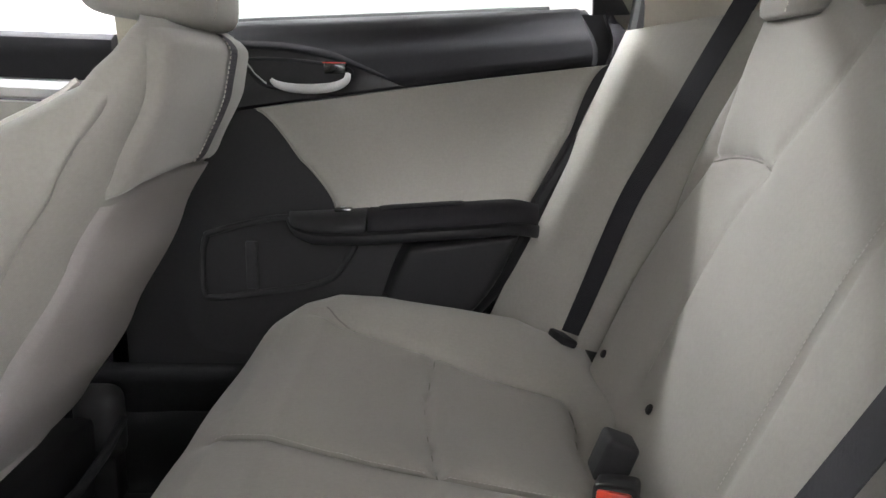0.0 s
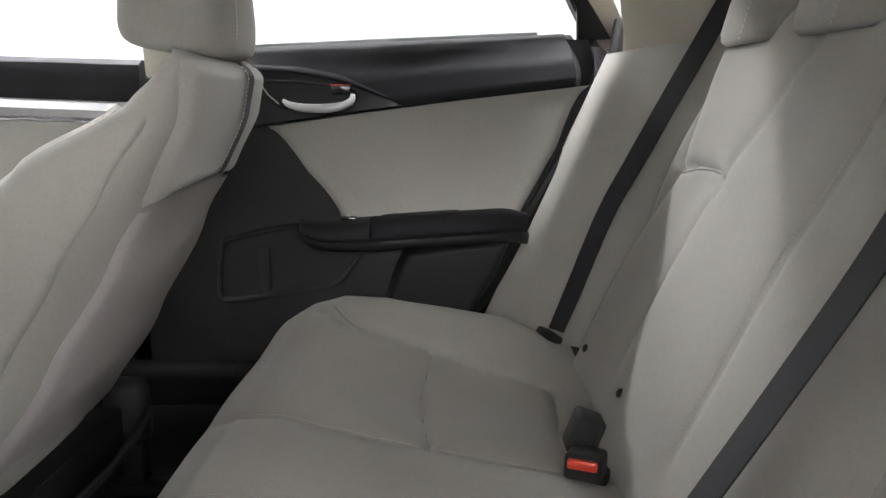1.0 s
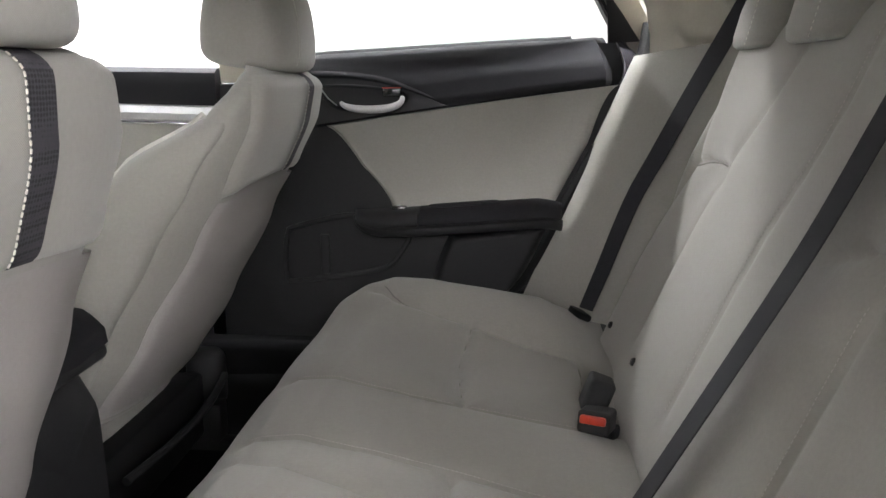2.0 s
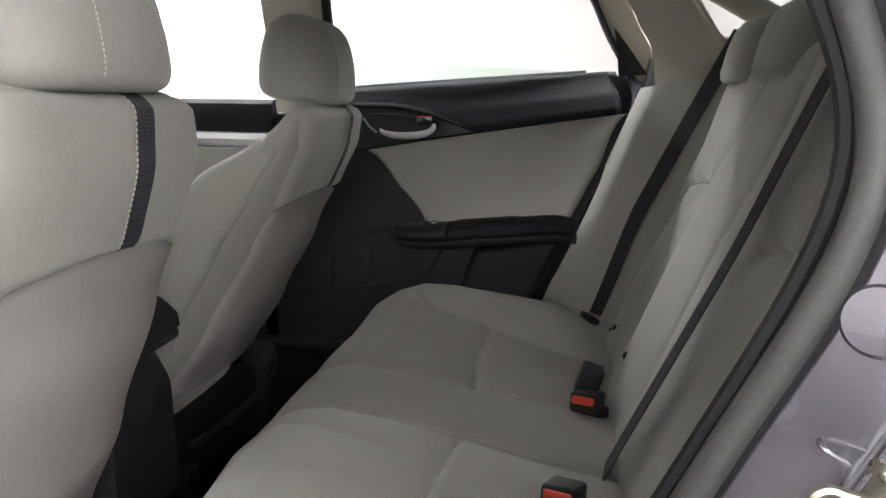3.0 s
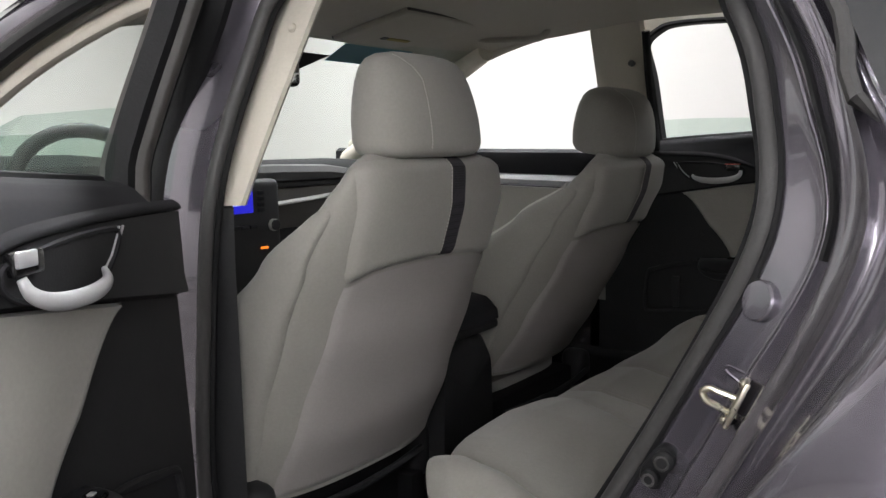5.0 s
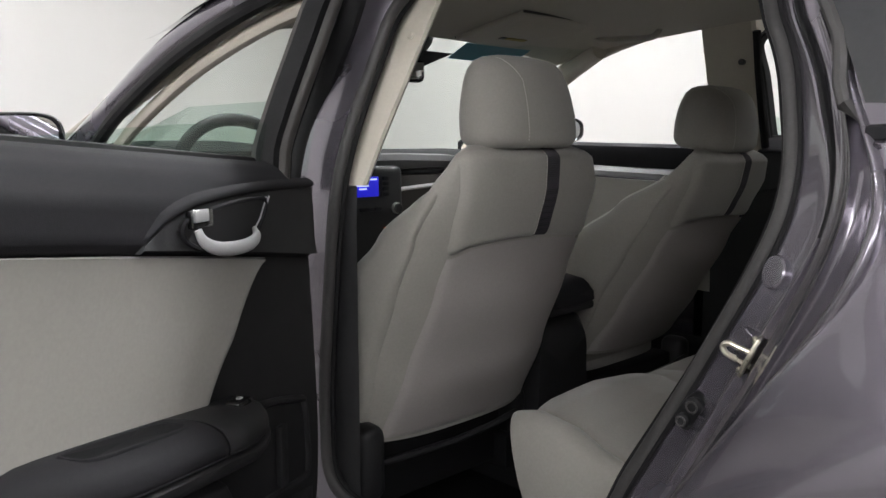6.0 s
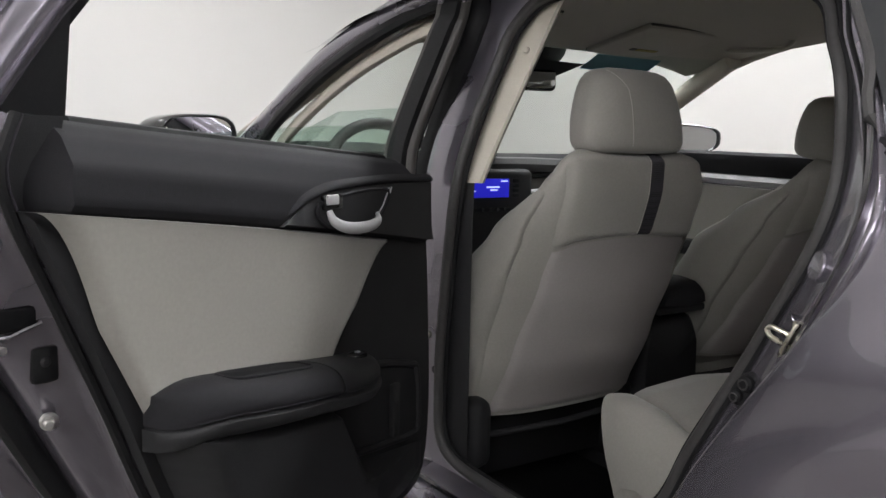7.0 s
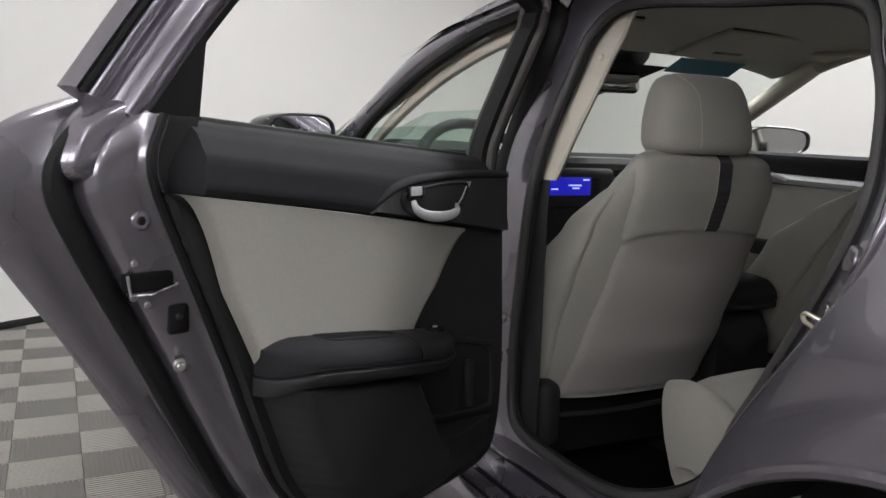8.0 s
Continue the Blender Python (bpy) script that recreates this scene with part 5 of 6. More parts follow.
def front_seat(m, label, recline, tall=1.0, deep=1.0, broad=1.0, head_x=-0.562):
    seat = thing("front_seat", label, "car seat", "front seats", m)
    bm = bmesh.new()
    zs = [0.462, 0.466] + [0.473 + 0.497 * i / 30 for i in range(31)] + [0.978, 0.985, 0.990, 0.992]
    loft(bm, [super_ring(curve_at(REARX, z) - curve_at(DEPTH, z) / 2, 0, curve_at(DEPTH, z) / 2, curve_at(HALFW, z), z, SPOW, 56) for z in zs])
    back = part("backrest", bm, FABRIC, seat, "grey fabric backrest", sharp=60)
    # shoulder piece, standing proud of the vinyl back
    def low(y):
        return 0.813 + 0.018 * math.cos(min(1.0, abs(y) / 0.2) * math.pi / 2) - (0.012 if y < -0.12 else 0.0) * min(1, (-0.12 - y) / 0.05 if y < -0.12 else 0)

    def cap(a, b):
        y = -0.165 + 0.375 * a
        z = low(y) + (0.986 - low(y)) * b
        h = curve_at(HALFW, z)
        y = max(-h * 0.985, min(h * 0.985, y))
        puff = 0.011 * (1 - math.exp(-b / 0.05)) - 0.013 * math.exp(-(1 - b) / 0.04)
        e = min(a, 1 - a)
        puff -= 0.010 * math.exp(-e / 0.02)
        if b < 0.001:
            puff = -0.006
        return seat_rear(y, z, puff)
    bm = bmesh.new()
    grid(bm, cap, 50, 30)
    sh = part("shoulder_cover", bm, FABRIC, seat, "grey fabric shoulder cover", sharp=60)
    # vinyl panel on the rear
    def pan(a, b):
        half_l = 0.165 + 0.026 * (1 - b)
        half_r = 0.20
        y = -half_l + (half_l + half_r) * a
        z = 0.466 + (low(y) - 0.002 - 0.466) * b
        h = curve_at(HALFW, z) * 0.985
        y = max(-h, min(h, y))
        e = min(a, 1 - a, b * 1.2)
        puff = 0.006 - 0.010 * math.exp(-e / 0.012)
        puff += 0.010 * math.sin(math.pi * a) * math.sin(math.pi * min(1, b * 1.1))
        return seat_rear(y, z, puff)
    bm = bmesh.new()
    grid(bm, pan, 40, 40)
    part("back_panel", bm, VINYL, seat, "grey vinyl panel on the seat's back", sharp=60)
    bm = bmesh.new()
    tube(bm, [pan(0, b / 30) + Vector((0.0015, -0.002, 0)) for b in range(31)], 0.0020, 6)
    part("piping", bm, PALEPIPE, back)
    bm = bmesh.new()
    tube(bm, [cap(i / 40, 0.0) + Vector((0.002, 0, -0.001)) for i in range(41)], 0.003, 6)
    part("piping", bm, PIPING, back)
    # dark mesh stripe with pale stitching
    def stripe(a, b):
        yb = 0.019 - 0.004 * b
        y = yb + 0.034 * a
        z = low(y) + 0.004 + (0.982 - low(y)) * b
        puff = 0.0125 * (1 - math.exp(-(b + 0.02) / 0.05)) - 0.011 * math.exp(-(1 - b) / 0.04)
        return seat_rear(y, z, puff + 0.0012)
    bm = bmesh.new()
    grid(bm, stripe, 6, 30)
    part("mesh_stripe", bm, STRIPE, sh, "charcoal woven mesh stripe", sharp=60)
    for a in (-0.06,):
        bm = bmesh.new()
        stitches(bm, [stripe(a, b / 40) + Vector((0.001, 0, 0)) for b in range(1, 40)], 0.0034, 0.0022, 0.0008)
        part("stitching", bm, THREAD, sh)
    # headrest on two posts
    bm = bmesh.new()
    HZ = [(-0.0105, 0.50, 0.72), (-0.0095, 0.68, 0.82), (-0.0075, 0.80, 0.885), (-0.0035, 0.89, 0.94), (0.002, 0.95, 0.975), (0.010, 0.99, 0.995), (0.020, 1.0, 1.0), (0.045, 1.0, 0.99), (0.075, 0.96, 0.94), (0.100, 0.88, 0.89), (0.120, 0.76, 0.83), (0.133, 0.58, 0.75), (0.140, 0.38, 0.62), (0.144, 0.14, 0.40)]
    HZ = [(h * tall, fx * deep, fy * broad) for h, fx, fy in HZ]
    loft(bm, [super_ring(head_x - 0.10 * h, 0, 0.062 * fx, 0.121 * fy, 0.996 + h, 2.7, 48) for h, fx, fy in HZ])
    head = part("headrest", bm, FABRIC, seat, "grey fabric headrest", sharp=60)

    def head_rear(y, h):
        for (h0, fx0, fy0), (h1, fx1, fy1) in zip(HZ, HZ[1:]):
            if h <= h1:
                break
        t = min(1, (h - h0) / (h1 - h0))
        fx, fy = fx0 + (fx1 - fx0) * t, fy0 + (fy1 - fy0) * t
        c = min(0.99, abs(y) / (0.121 * fy))
        return Vector((head_x - 0.10 * h + 0.062 * fx * (1 - c ** 2.7) ** (1 / 2.7) + 0.0008, y, 0.996 + h))
    bm = bmesh.new()
    stitches(bm, [head_rear(-0.046 - (0.03 * max(0, (h / 0.141 - 0.72)) ** 1.2 * 4), h) for h in [0.004 + 0.134 * tall * i / 40 for i in range(41)]], 0.0030, 0.0020, 0.0006)
    part("stitching", bm, THREAD, head)
    for y in (-0.07, 0.07):
        bm = bmesh.new()
        tube(bm, [(-0.565, y, 0.955), (-0.565, y, 1.005)], 0.0065, 10)
        part("post", bm, CHROME, head, "steel headrest post")
        bm = bmesh.new()
        rbox(bm, -0.582, -0.548, y - 0.020, y + 0.020, 0.984, 0.997, 0.004)
        part("guide", bm, BLACK, seat)
    # side bolster covers with a pale piped front edge
    for sg in (-1, 1):
        def bol(a, b):
            deg = 62 + 70 * a
            top = 0.920 - 0.16 * max(0.0, (0.35 - a) / 0.35) ** 2
            z = 0.475 + (top - 0.475) * b
            e = min(a * 1.5, 1 - a, (1 - b) * 2.0)
            return ring_point(z, sg * deg, 0.010 - 0.011 * math.exp(-e / 0.035))
        bm = bmesh.new()
        grid(bm, bol, 26, 40)
        bp = part("bolster_cover", bm, FABRIC, back, "grey fabric side bolster", sharp=60)
        bm = bmesh.new()
        tube(bm, [bol(1.0, b / 30) + Vector((-0.002, 0.004 * sg, 0.002)) for b in range(31)], 0.0055, 8)
        part("bolster_piping", bm, PALEPIPE, back)
    if recline:
        tilt = Matrix.Translation((-0.55, 0, 0.90)) @ pose(0, 0, 0, 0, recline, 0) @ Matrix.Translation((0.55, 0, -0.90))
        for ob in list(seat.children):
            ob.matrix_basis = tilt
    # cushion and its base
    bm = bmesh.new()
    loft(bm, [super_ring(x - 0.07, 0, 0.24 * f, 0.24 * g, z, 4, 40) for x, z, f, g in ((-0.98, 0.36, 0.9, 0.92), (-0.98, 0.40, 1, 1), (-0.98, 0.46, 1, 1), (-0.985, 0.49, 0.92, 0.94), (-0.99, 0.50, 0.7, 0.8))])
    part("cushion", bm, FABRIC, seat, "grey fabric seat cushion")
    part("seat_frame", box(-0.86, -0.775, -0.19, 0.19, 0.31, 0.435, 0.01), RUBBER, seat, "black seat frame")
    if not recline:
        bm = bmesh.new()
        rbox(bm, -0.80, -0.690, -0.250, -0.190, 0.365, 0.507, 0.028, 4)
        part("side_cover", bm, BLACK, seat, "black plastic recliner cover")
    bm = bmesh.new()
    rbox(bm, -0.82, -0.745, 0.195, 0.250, 0.35, 0.47, 0.026, 4)
    part("side_cover", bm, BLACK, seat)
    bm = bmesh.new()
    tube(bm, [(-0.738, -0.20, 0.418), (-0.722, -0.10, 0.420), (-0.715, 0.0, 0.421), (-0.722, 0.1, 0.422), (-0.738, 0.20, 0.424)], 0.007, 8)
    part("cover_edge", bm, BLACK, seat)
    for y in (-0.19, 0.19):
        part("rail", box(-1.20, -0.70, y - 0.018, y + 0.018, 0.262, 0.30, 0.004), RUBBER, seat, "steel seat rail")
        part("leg", box(-0.80, -0.74, y - 0.02, y + 0.02, 0.30, 0.375, 0.006), RUBBER, seat)
    return seat


front_seat(pose(0, -0.355, 0), "grey fabric driver's seat with a charcoal stripe", 0)
front_seat(pose(0, 0.346, -0.013), "grey fabric passenger seat with a charcoal stripe", 8.5, 0.93, 1.15, 1.02, -0.586)


def console():
    c = thing("centre_console", "black plastic centre console between the front seats", "console")
    bm = bmesh.new()
    sect = [(-0.10, 0.28), (-0.095, 0.50), (-0.085, 0.60), (-0.03, 0.625), (0.03, 0.625), (0.085, 0.60), (0.095, 0.50), (0.10, 0.28)]
    sect = [(p.x, p.z) for p in spline([(a, 0, b) for a, b in sect], 4)]
    loft(bm, [[(x, y * g - 0.01, 0.28 + (z - 0.28) * h) for y, z in sect] for x, g, h in ((-1.45, 1.0, 1.0), (-1.0, 1.0, 1.0), (-0.80, 1, 1.0), (-0.745, 0.98, 0.97), (-0.725, 0.9, 0.88))])
    part("body", bm, BLACK, c, sharp=50)
    bm = bmesh.new()
    sect = [(-0.080, 0.645), (-0.075, 0.682), (-0.055, 0.697), (0.0, 0.702), (0.055, 0.697), (0.075, 0.682), (0.080, 0.645), (0, 0.635)]
    loft(bm, [[(x, y * g - 0.01, 0.645 + (z - 0.645) * h) for y, z in sect] for x, g, h in ((-1.05, 0.9, 0.8), (-1.03, 1, 1), (-0.76, 1, 1), (-0.715, 0.96, 0.9), (-0.695, 0.85, 0.55))])
    part("armrest_lid", bm, SOFT, c, "black padded console lid", sharp=50)
    bm = bmesh.new()
    rbox(bm, -1.04, -0.700, -0.088, 0.068, 0.622, 0.642, 0.008, 3)
    part("lid_base", bm, BLACK, c)


console()

# ---- rear seat ----
CPROF = [(0.0, -0.02, 0.485), (0.10, -0.09, 0.497), (0.30, -0.24, 0.522), (0.46, -0.36, 0.539), (0.58, -0.45, 0.543), (0.66, -0.51, 0.530), (0.73, -0.555, 0.503), (0.80, -0.572, 0.462), (0.88, -0.552, 0.40), (0.94, -0.520, 0.34), (1.0, -0.480, 0.275)]


def groove(p, a, b, depth, width):
    """How far a seam from a to b pulls the cover in at p."""
    ax, ay = a
    bx, by = b
    dx, dy = bx - ax, by - ay
    t = max(0.0, min(1.0, ((p[0] - ax) * dx + (p[1] - ay) * dy) / (dx * dx + dy * dy)))
    d = math.hypot(p[0] - ax - t * dx, p[1] - ay - t * dy)
    return depth * math.exp(-(d / width) ** 1.3)


CRUNS = [([(-0.455, 0.610), (-0.41, 0.575), (-0.326, 0.548), (-0.268, 0.538), (-0.20, 0.508), (-0.138, 0.495), (-0.082, 0.482)], 0.010),
         ([(-0.082, 0.482), (-0.078, 0.42), (-0.087, 0.34), (-0.085, 0.20)], 0.010),
         ([(-0.268, 0.538), (-0.279, 0.43), (-0.277, 0.35), (-0.262, 0.205)], 0.012),
         ([(-0.52, 0.275), (-0.48, 0.262), (-0.42, 0.235), (-0.369, 0.216), (-0.314, 0.204), (-0.20, 0.194), (-0.03, 0.188)], 0.010),
         ([(-0.52, 0.055), (-0.468, 0.042), (-0.399, 0.02), (-0.329, 0.003), (-0.262, -0.010), (-0.147, -0.030), (-0.03, -0.040)], 0.006),
         ([(-0.52, -0.005), (-0.47, -0.037), (-0.40, -0.075), (-0.35, -0.100), (-0.26, -0.120)], 0.006),
         ([(-0.268, -0.40), (-0.279, -0.30), (-0.277, -0.22), (-0.262, -0.02)], 0.010),
         ([(-0.51, -0.420), (-0.45, -0.434), (-0.38, -0.450), (-0.31, -0.468), (-0.22, -0.480), (-0.08, -0.485)], 0.012)]
CSEAMS = [(p, q, d) for run, d in CRUNS for p, q in zip(run, run[1:])]


def cushion_point(a, b, lift=0.0):
    y = -0.585 + 1.33 * a
    for (t0, x0, z0), (t1, x1, z1) in zip(CPROF, CPROF[1:]):
        if b <= t1:
            break
    k = (b - t0) / (t1 - t0)
    x, z = x0 + (x1 - x0) * k, z0 + (z1 - z0) * k
    c = (y - 0.080) / 0.665
    e = max(0.0, c - 0.91) / 0.09 if c > 0 else max(0.0, -c - 0.87) / 0.13
    round_off = 1 - math.sqrt(max(0.0, 1 - min(1, e) ** 2.4))
    if b > 0.55:
        x += 1.2 * max(0.0, min(1.0, (-c - 0.45) / 0.35)) * max(0.0, 0.530 - z) * min(1.0, (b - 0.55) * 6)
        # the near corner of the front face slopes back towards the floor
        x += 1.15 * max(0.0, min(1.0, (-c - 0.25) / 0.45)) * max(0.0, 0.540 - z) * min(1.0, (b - 0.55) * 6)
    front = max(0.0, min(1.0, (b - 0.40) / 0.4))
    x += front * (0.05 * max(0, abs(c) - 0.45) ** 1.5 * 2.0 + 0.10 * round_off)
    x += front * 0.05 * (max(0.0, -c - 0.60) / 0.40) ** 2 + front * 0.07 * (max(0.0, c - 0.55) / 0.45) ** 2
    z -= round_off * (0.10 + 0.04 * front) * (1 if z > 0.40 else 0.4)
    dip = 0.016 * math.exp(-((abs(y - 0.01) - 0.355) / 0.13) ** 2) * math.exp(-((x + 0.20) / 0.20) ** 2)
    z -= dip
    if b < 0.80:
        near = [s for s in CSEAMS if min(s[0][1], s[1][1]) - 0.06 < y < max(s[0][1], s[1][1]) + 0.06]
        z -= max([groove((x, y), p, q, depth * 0.75, 0.0050) + groove((x, y), p, q, depth * 1.25, 0.028) for p, q, depth in near], default=0.0)
        near_lift = max(0.0, min(1.0, (0.02 - y) / 0.22)) * max(0.0, min(1.0, (b - 0.22) / 0.25)) * max(0.0, min(1.0, (0.80 - b) / 0.14))
        z += 0.024 * near_lift
        z += (0.042 if y > 0 else 0.016) * math.exp(-((abs(y - 0.05) - 0.58) / 0.085) ** 2) * (1 - round_off) * max(0.0, min(1.0, b * 6))
    y += 0.05 * max(0.0, (-c - 0.45) / 0.55) ** 1.4
    return Vector((x, y, z + lift))


BRUNS = [([(0.602, 1.05), (0.592, 0.95), (0.566, 0.88), (0.546, 0.818), (0.572, 0.757), (0.608, 0.69)], 0.011),
         ([(0.546, 0.818), (0.485, 0.829), (0.409, 0.830), (0.345, 0.822)], 0.009),
         ([(0.215, 1.05), (0.235, 1.003), (0.26, 0.956), (0.292, 0.896), (0.345, 0.822), (0.381, 0.757), (0.396, 0.69), (0.402, 0.56)], 0.004),
         ([(0.025, 1.05), (0.036, 0.933), (0.047, 0.864), (0.068, 0.789), (0.076, 0.718), (0.084, 0.56)], 0.004),
         ([(-0.100, 0.798), (-0.145, 0.812), (-0.235, 0.806), (-0.33, 0.815)], 0.010),
         ([(-0.28, 1.05), (-0.22, 0.90), (-0.20, 0.82), (-0.20, 0.56)], 0.005),
         ([(-0.20, 0.82), (-0.30, 0.835), (-0.40, 0.82)], 0.009)]
BSEAMS = [(p, q, d) for run, d in BRUNS for p, q in zip(run, run[1:])]


def back_point(a, b, lift=0.0):
    y = -0.60 + 1.24 * a
    z = 0.47 + 0.605 * b
    c = (y - 0.02) / 0.62
    x = -0.035 + 0.42 * (z - 0.5) - 0.05 * max(0, z - 0.93)
    e = max(0.0, abs(c) - 0.86) / 0.14
    rnd = 1 - math.sqrt(max(0.0, 1 - min(1, e) ** 2.2))
    t = max(0.0, b - 0.90) / 0.10
    rt = 1 - math.sqrt(max(0.0, 1 - min(1, t) ** 2.2))
    z -= 0.012 * abs(c) ** 3
    x += 0.085 * rnd + 0.08 * rt
    yy = abs(y - 0.08)
    # outer seats are dished, with a shoulder seam above the lower panel
    dish = 0.018 * math.exp(-((yy - 0.36) / 0.10) ** 2) * (1 if z < 0.80 else math.exp(-((z - 0.80) / 0.05) ** 2))
    x += dish
    near = [s for s in BSEAMS if min(s[0][0], s[1][0]) - 0.06 < y < max(s[0][0], s[1][0]) + 0.06]
    x += max([groove((y, z), p, q, depth * 0.8, 0.005) + groove((y, z), p, q, depth * 1.35, 0.026) for p, q, depth in near], default=0.0)
    return Vector((x - lift, y, z))


def cushion_line(run, off, lift):
    """A seam's run of (x, y) laid onto the cushion."""
    line = []
    for p in spline([(x, y, 0) for x, y in run], 8):
        k = next(i for i in range(len(CPROF) - 1) if p.x >= CPROF[i + 1][1])
        t0, x0, z0 = CPROF[k]
        t1, x1, z1 = CPROF[k + 1]
        line.append(cushion_point((p.y + off + 0.585) / 1.33, t0 + (t1 - t0) * (p.x - x0) / (x1 - x0), lift))
    return line


def rear_seat():
    s = thing("rear_seat", "grey fabric three-place rear bench seat", "car seat")
    bm = bmesh.new()
    grid(bm, cushion_point, 210, 130)
    cu = part("cushion", bm, FABRIC, s, "grey fabric bench cushion with sewn seams", sharp=80)
    bm = bmesh.new()
    grid(bm, back_point, 170, 90)
    ba = part("backrest", bm, FABRIC, s, "grey fabric bench backrest with sewn seams", sharp=80)
    # pale thread along the seams beside the middle place
    for run in (CRUNS[3][0], CRUNS[4][0]):
        bm = bmesh.new()
        line = cushion_line(run, 0.007, 0.0006)
        stitches(bm, line, 0.0032, 0.0022, 0.0005)
        part("stitching", bm, DULLTHREAD, cu)
    for run, off in ((BRUNS[2][0], -0.008), (BRUNS[3][0], 0.008), (BRUNS[5][0], 0.008)):
        bm = bmesh.new()
        stitches(bm, [back_point((p.x + off + 0.60) / 1.24, (p.y - 0.47) / 0.605, 0.0007) for p in spline([(y, z, 0) for y, z in run], 8)], 0.0032, 0.0022, 0.0005)
        part("stitching", bm, DULLTHREAD, ba)
    # sewn cords in the seams
    for run in (BRUNS[0][0], BRUNS[1][0]):
        bm = bmesh.new()
        tube(bm, [back_point((p.x + 0.60) / 1.24, (p.y - 0.47) / 0.605, 0.0003) for p in spline([(y, z, 0) for y, z in run], 8)], 0.0013, 6)
        part("seam_cord", bm, SEAM, ba)
    for run in (CRUNS[0][0], CRUNS[1][0], CRUNS[2][0], CRUNS[7][0]):
        bm = bmesh.new()
        tube(bm, cushion_line(run, 0.0, 0.0003), 0.0012, 6)
        part("seam_cord", bm, SEAM, cu)
    # side wings towards the doors
    for side in (1, -1):
        def wing(a, b):
            z = 0.50 + 0.53 * b
            y0, y1 = 0.600 - 0.02 * b, 0.772
            x0 = -0.02 + 0.42 * (z - 0.5) + 0.03
            x1 = -0.178 + 0.215 * b
            if side < 0:
                y0, y1, x1 = 0.55, 0.598, x0 - 0.05
            y = y0 + (y1 - y0) * a
            x = x0 + (x1 - x0) * a ** 1.3 - 0.025 * math.sin(math.pi * a)
            return Vector((x, y * side, z - 0.03 * a * b))
        bm = bmesh.new()
        grid(bm, wing, 24, 30)
        part("side_bolster", bm, FABRIC, s, "grey fabric side bolster", sharp=80)
    # headrests
    for y, w in ((0.462, 0.100), (0.200, 0.108), (-0.27, 0.11)):
        bm = bmesh.new()
        loft(bm, [super_ring(0.194 + 0.25 * h, y, 0.046 * fx, w * fy, 1.003 + h, 2.8, 40) for h, fx, fy in ((0, 0.75, 0.85), (0.006, 0.92, 0.95), (0.02, 1, 1), (0.06, 1, 1), (0.09, 0.9, 0.94), (0.105, 0.7, 0.85), (0.112, 0.4, 0.7))])
        h = part("headrest", bm, FABRIC, s, "grey fabric rear headrest", sharp=60)
        bm = bmesh.new()
        stitches(bm, [(0.1488 + 0.25 * 0.09 * k / 20, y - w * 0.40, 1.009 + 0.09 * k / 20) for k in range(21)], 0.004, 0.004, 0.0007)
        part("stitching", bm, THREAD, h)
    # fixing buttons on the lower back
    for y, z in ((0.548, 0.530), (0.30, 0.545)):
        p = back_point((y + 0.60) / 1.24, (z - 0.47) / 0.605)
        bm = bmesh.new()
        disc(bm, p + Vector((0.004, 0, 0)), (-0.9, 0, 0.4), 0.0065, 0.008, 16)
        part("button", bm, BLACK, s, "small dark button")


rear_seat()


def belt(name, pts, dirs, norms, label, half=0.0235):
    pts = spline(pts, 8)
    k = len(pts)
    def mixv(vs, i):
        f = i / (k - 1) * (len(vs) - 1)
        j = min(int(f), len(vs) - 2)
        return Vector(vs[j]).lerp(Vector(vs[j + 1]), f - j)
    t = thing(name, label, "seat belt")
    bm = bmesh.new()
    ribbon(bm, pts, [mixv(dirs, i) for i in range(k)], half, 0.0016, [mixv(norms, i) for i in range(k)])
    part("webbing", bm, WEB, t, "black woven webbing")
    return t


b = belt("seat_belt", [(0.215, 0.640, 1.105), (0.181, 0.638, 1.040), (0.128, 0.638, 0.939), (0.067, 0.640, 0.818), (0.024, 0.642, 0.731), (-0.026, 0.640, 0.596), (-0.053, 0.636, 0.527)],
         [(0.70, -0.66, -0.3), (0.65, -0.70, -0.3), (0.6, -0.8, 0)], [(-0.7, -0.6, 0.3)] * 2, "black seat belt with a steel tongue on the rear seat", 0.018)
part("tongue", box(-0.030, 0.022, -0.019, 0.019, -0.002, 0.002, 0.0015, 1, pose(-0.088, 0.632, 0.507, 0, 20, 18)), CHROME, b, "steel belt tongue")
part("tongue_grip", box(-0.012, 0.016, -0.028, 0.028, -0.007, 0.007, 0.005, 2, pose(-0.066, 0.638, 0.518, 0, 24, 18)), BLACK, b)
b = belt("seat_belt", [(0.185, -0.128, 1.07), (0.121, -0.124, 0.925), (0.076, -0.108, 0.812), (0.024, -0.082, 0.690), (-0.034, -0.050, 0.555), (-0.062, -0.030, 0.485)],
         [(0, 1, 0), (0.15, 1, 0.2), (0.2, 1, 0.3)], [(-0.9, 0, 0.4)] * 2, "black centre seat belt lying on the rear backrest")

part("belt_guide", box(-0.020, 0.020, -0.030, 0.030, -0.008, 0.008, 0.005, 2, pose(0.190, -0.128, 1.075, 0, -55, 0)), BLACK, b, "black belt guide")


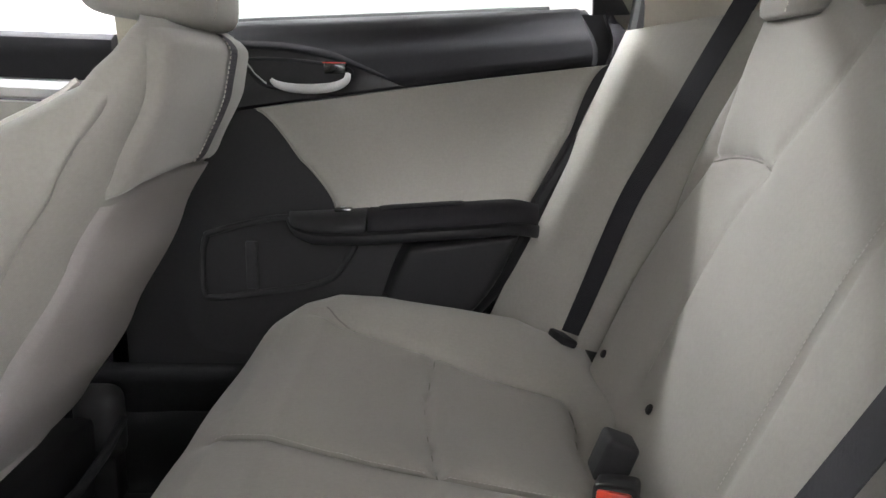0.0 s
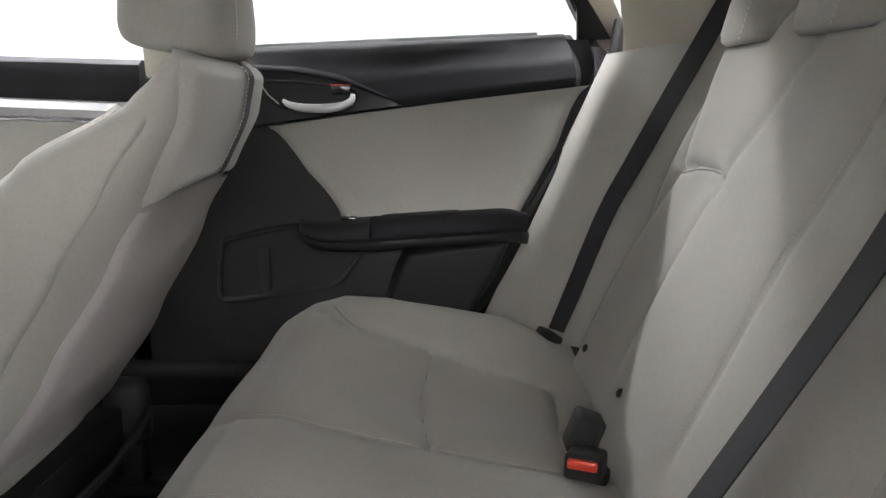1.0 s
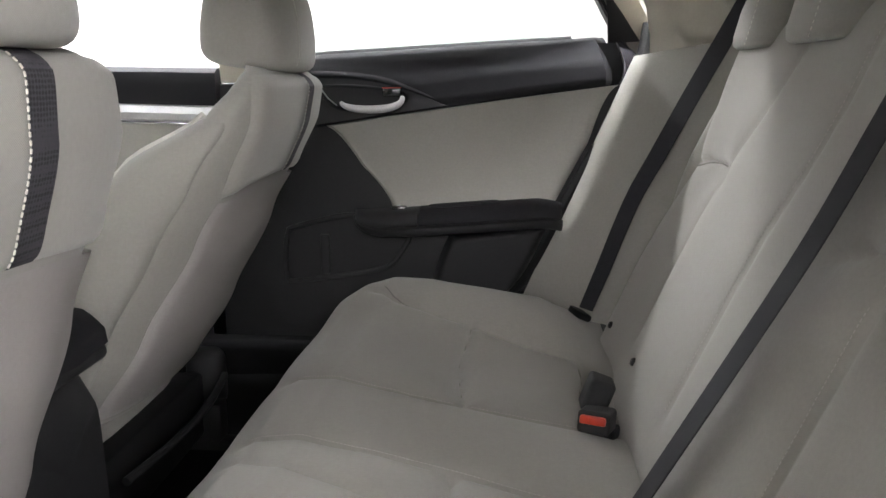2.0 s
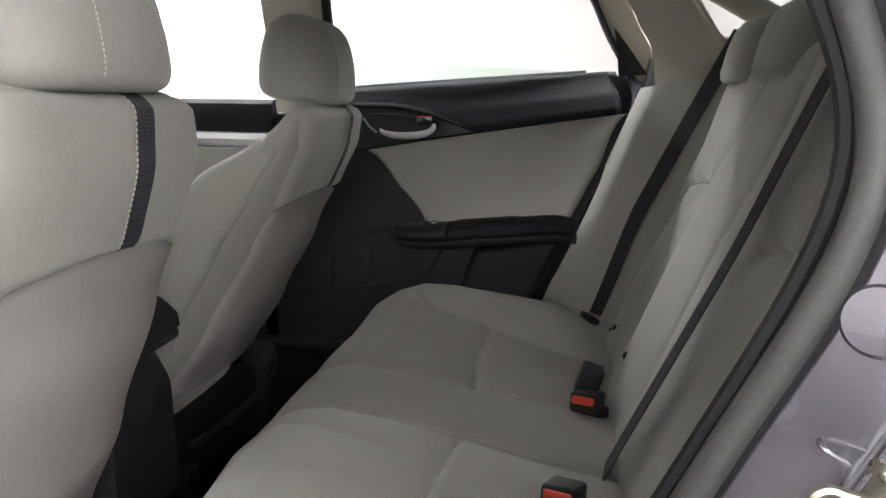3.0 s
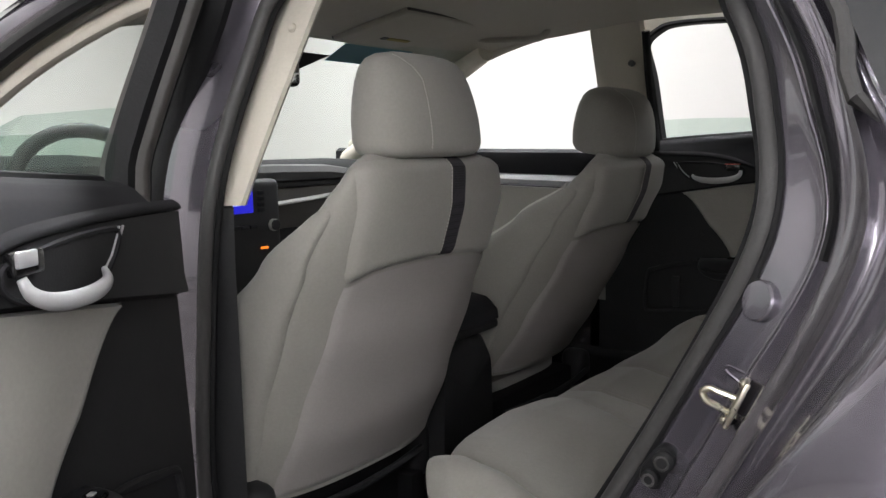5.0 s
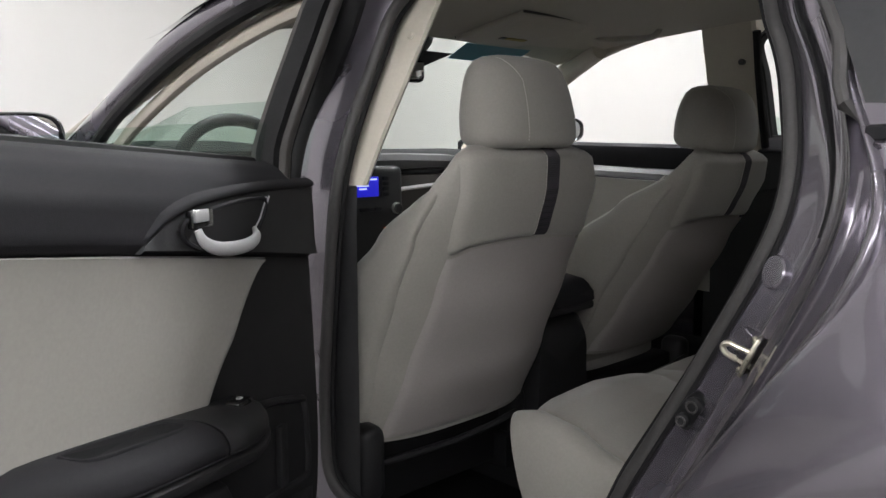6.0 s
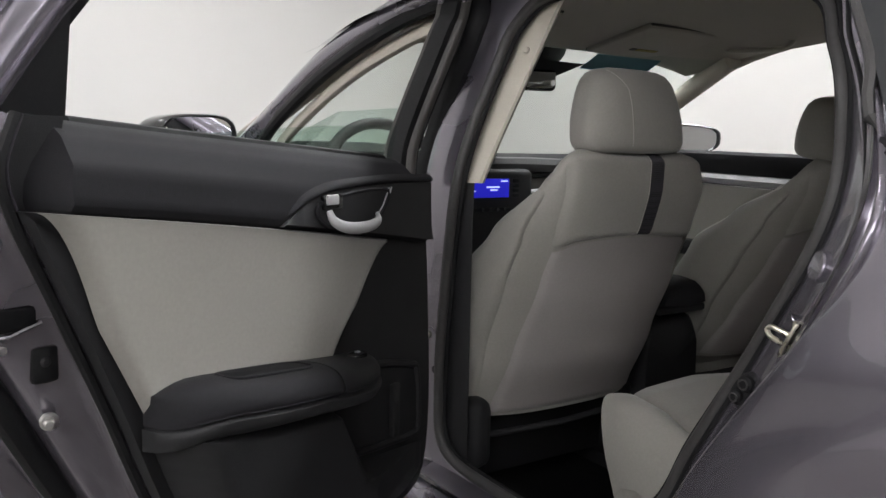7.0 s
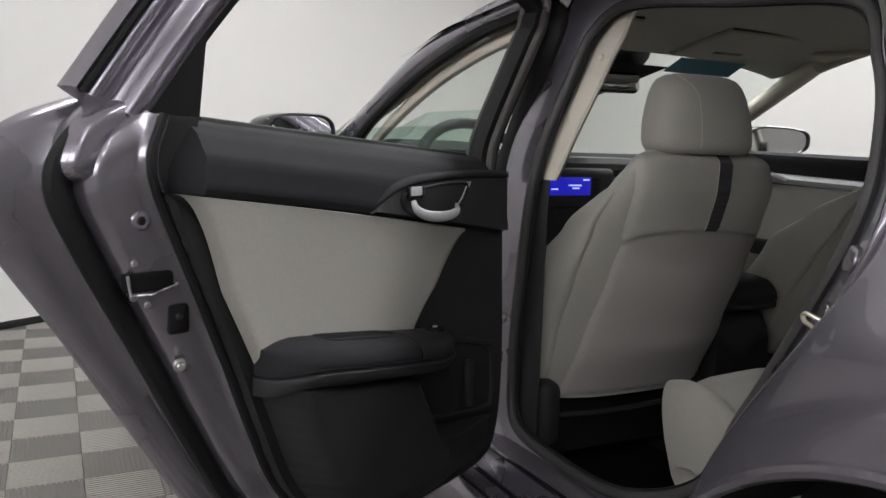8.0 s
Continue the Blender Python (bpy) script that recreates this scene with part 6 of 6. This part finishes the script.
def buckle(m, label):
    t = thing("belt_buckle", label, "belt buckle", "rear belt buckles", m)
    part("housing", box(-0.022, 0.026, -0.022, 0.022, -0.016, 0.015, 0.006, 3), BLACK, t)
    part("release_button", box(-0.0265, -0.017, -0.0175, 0.0175, -0.002, 0.010, 0.003, 2), RED, t, "red release button")
    part("strap", box(0.005, 0.045, -0.024, 0.024, -0.03, -0.012, 0.004, 2), WEB, t)
    return t


b1 = buckle(pose(-0.080, 0.165, 0.512, 0, 10, 70), "black belt buckle with a red button on the rear seat")
copy_thing(b1, pose(-0.115, -0.145, 0.512, 0, 10, 70))
part("latch_block", box(-0.018, 0.018, -0.020, 0.020, -0.02, 0.030, 0.006, 3, pose(-0.078, 0.205, 0.528, 0, 20, 0)), BLACK, bpy.data.objects["rear_seat"], "black belt latch block")


# ---- floor tiles: ribbed quarters, ribs turned by turns, painted lit and shaded to match ----
def slab(bm, x0, x1, y0, y1, z0, z1):
    v = [bm.verts.new((x, y, z)) for z in (z0, z1) for y in (y0, y1) for x in (x0, x1)]
    for f in ((4, 5, 7, 6), (0, 1, 5, 4), (1, 3, 7, 5), (3, 2, 6, 7), (2, 0, 4, 6)):
        bm.faces.new([v[i] for i in f])


def tile(bm, x, y, turn, q=0.2, n=14):
    h = q / 2 - 0.0008
    slab(bm, x - h, x + h, y - h, y + h, -0.012, -0.005)
    for i in range(n):
        c = -q / 2 + q * (i + 0.5) / n
        e = q / n * 0.29
        if turn:
            slab(bm, x + c - e, x + c + e, y - h, y + h, -0.006, 0.0)
        else:
            slab(bm, x - h, x + h, y + c - e, y + c + e, -0.006, 0.0)


def floor_tiles():
    q = 0.2
    meshes = []
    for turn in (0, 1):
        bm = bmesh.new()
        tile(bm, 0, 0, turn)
        meshes.append(mesh_of("floor_tile", bm, TILE_LIT if turn else TILE_SHADED, 20))
    floor = bpy.data.objects["floor"]
    far = [bmesh.new(), bmesh.new()]
    count = 0
    inside = ROOM.inverted()
    for i in range(-30, 44):
        for j in range(-34, 46):
            x, y = -1.773 + q * (i + 0.5), -0.440 + q * (j + 0.5)
            p = inside @ Vector((x, y, 0))
            if not (-0.2 < p.x < RX + 0.2 and RY0 - 0.2 < p.y < RY1 + 0.2):
                continue
            turn = (i + j) % 2
            near = -4.3 < x < -1.2 and -2.0 < y < 0.0
            if near and count < 300:
                ob = new("floor_tile", meshes[turn])
                ob.location = (x, y, 0)
                ob.parent = floor
                count += 1
            else:
                tile(far[turn], x, y, turn)
    for bm, material in zip(far, (TILE_SHADED, TILE_LIT)):
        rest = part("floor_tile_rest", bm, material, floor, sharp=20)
        tagged(rest, "grey ribbed garage floor tiles", kind="stuff")


floor_tiles()
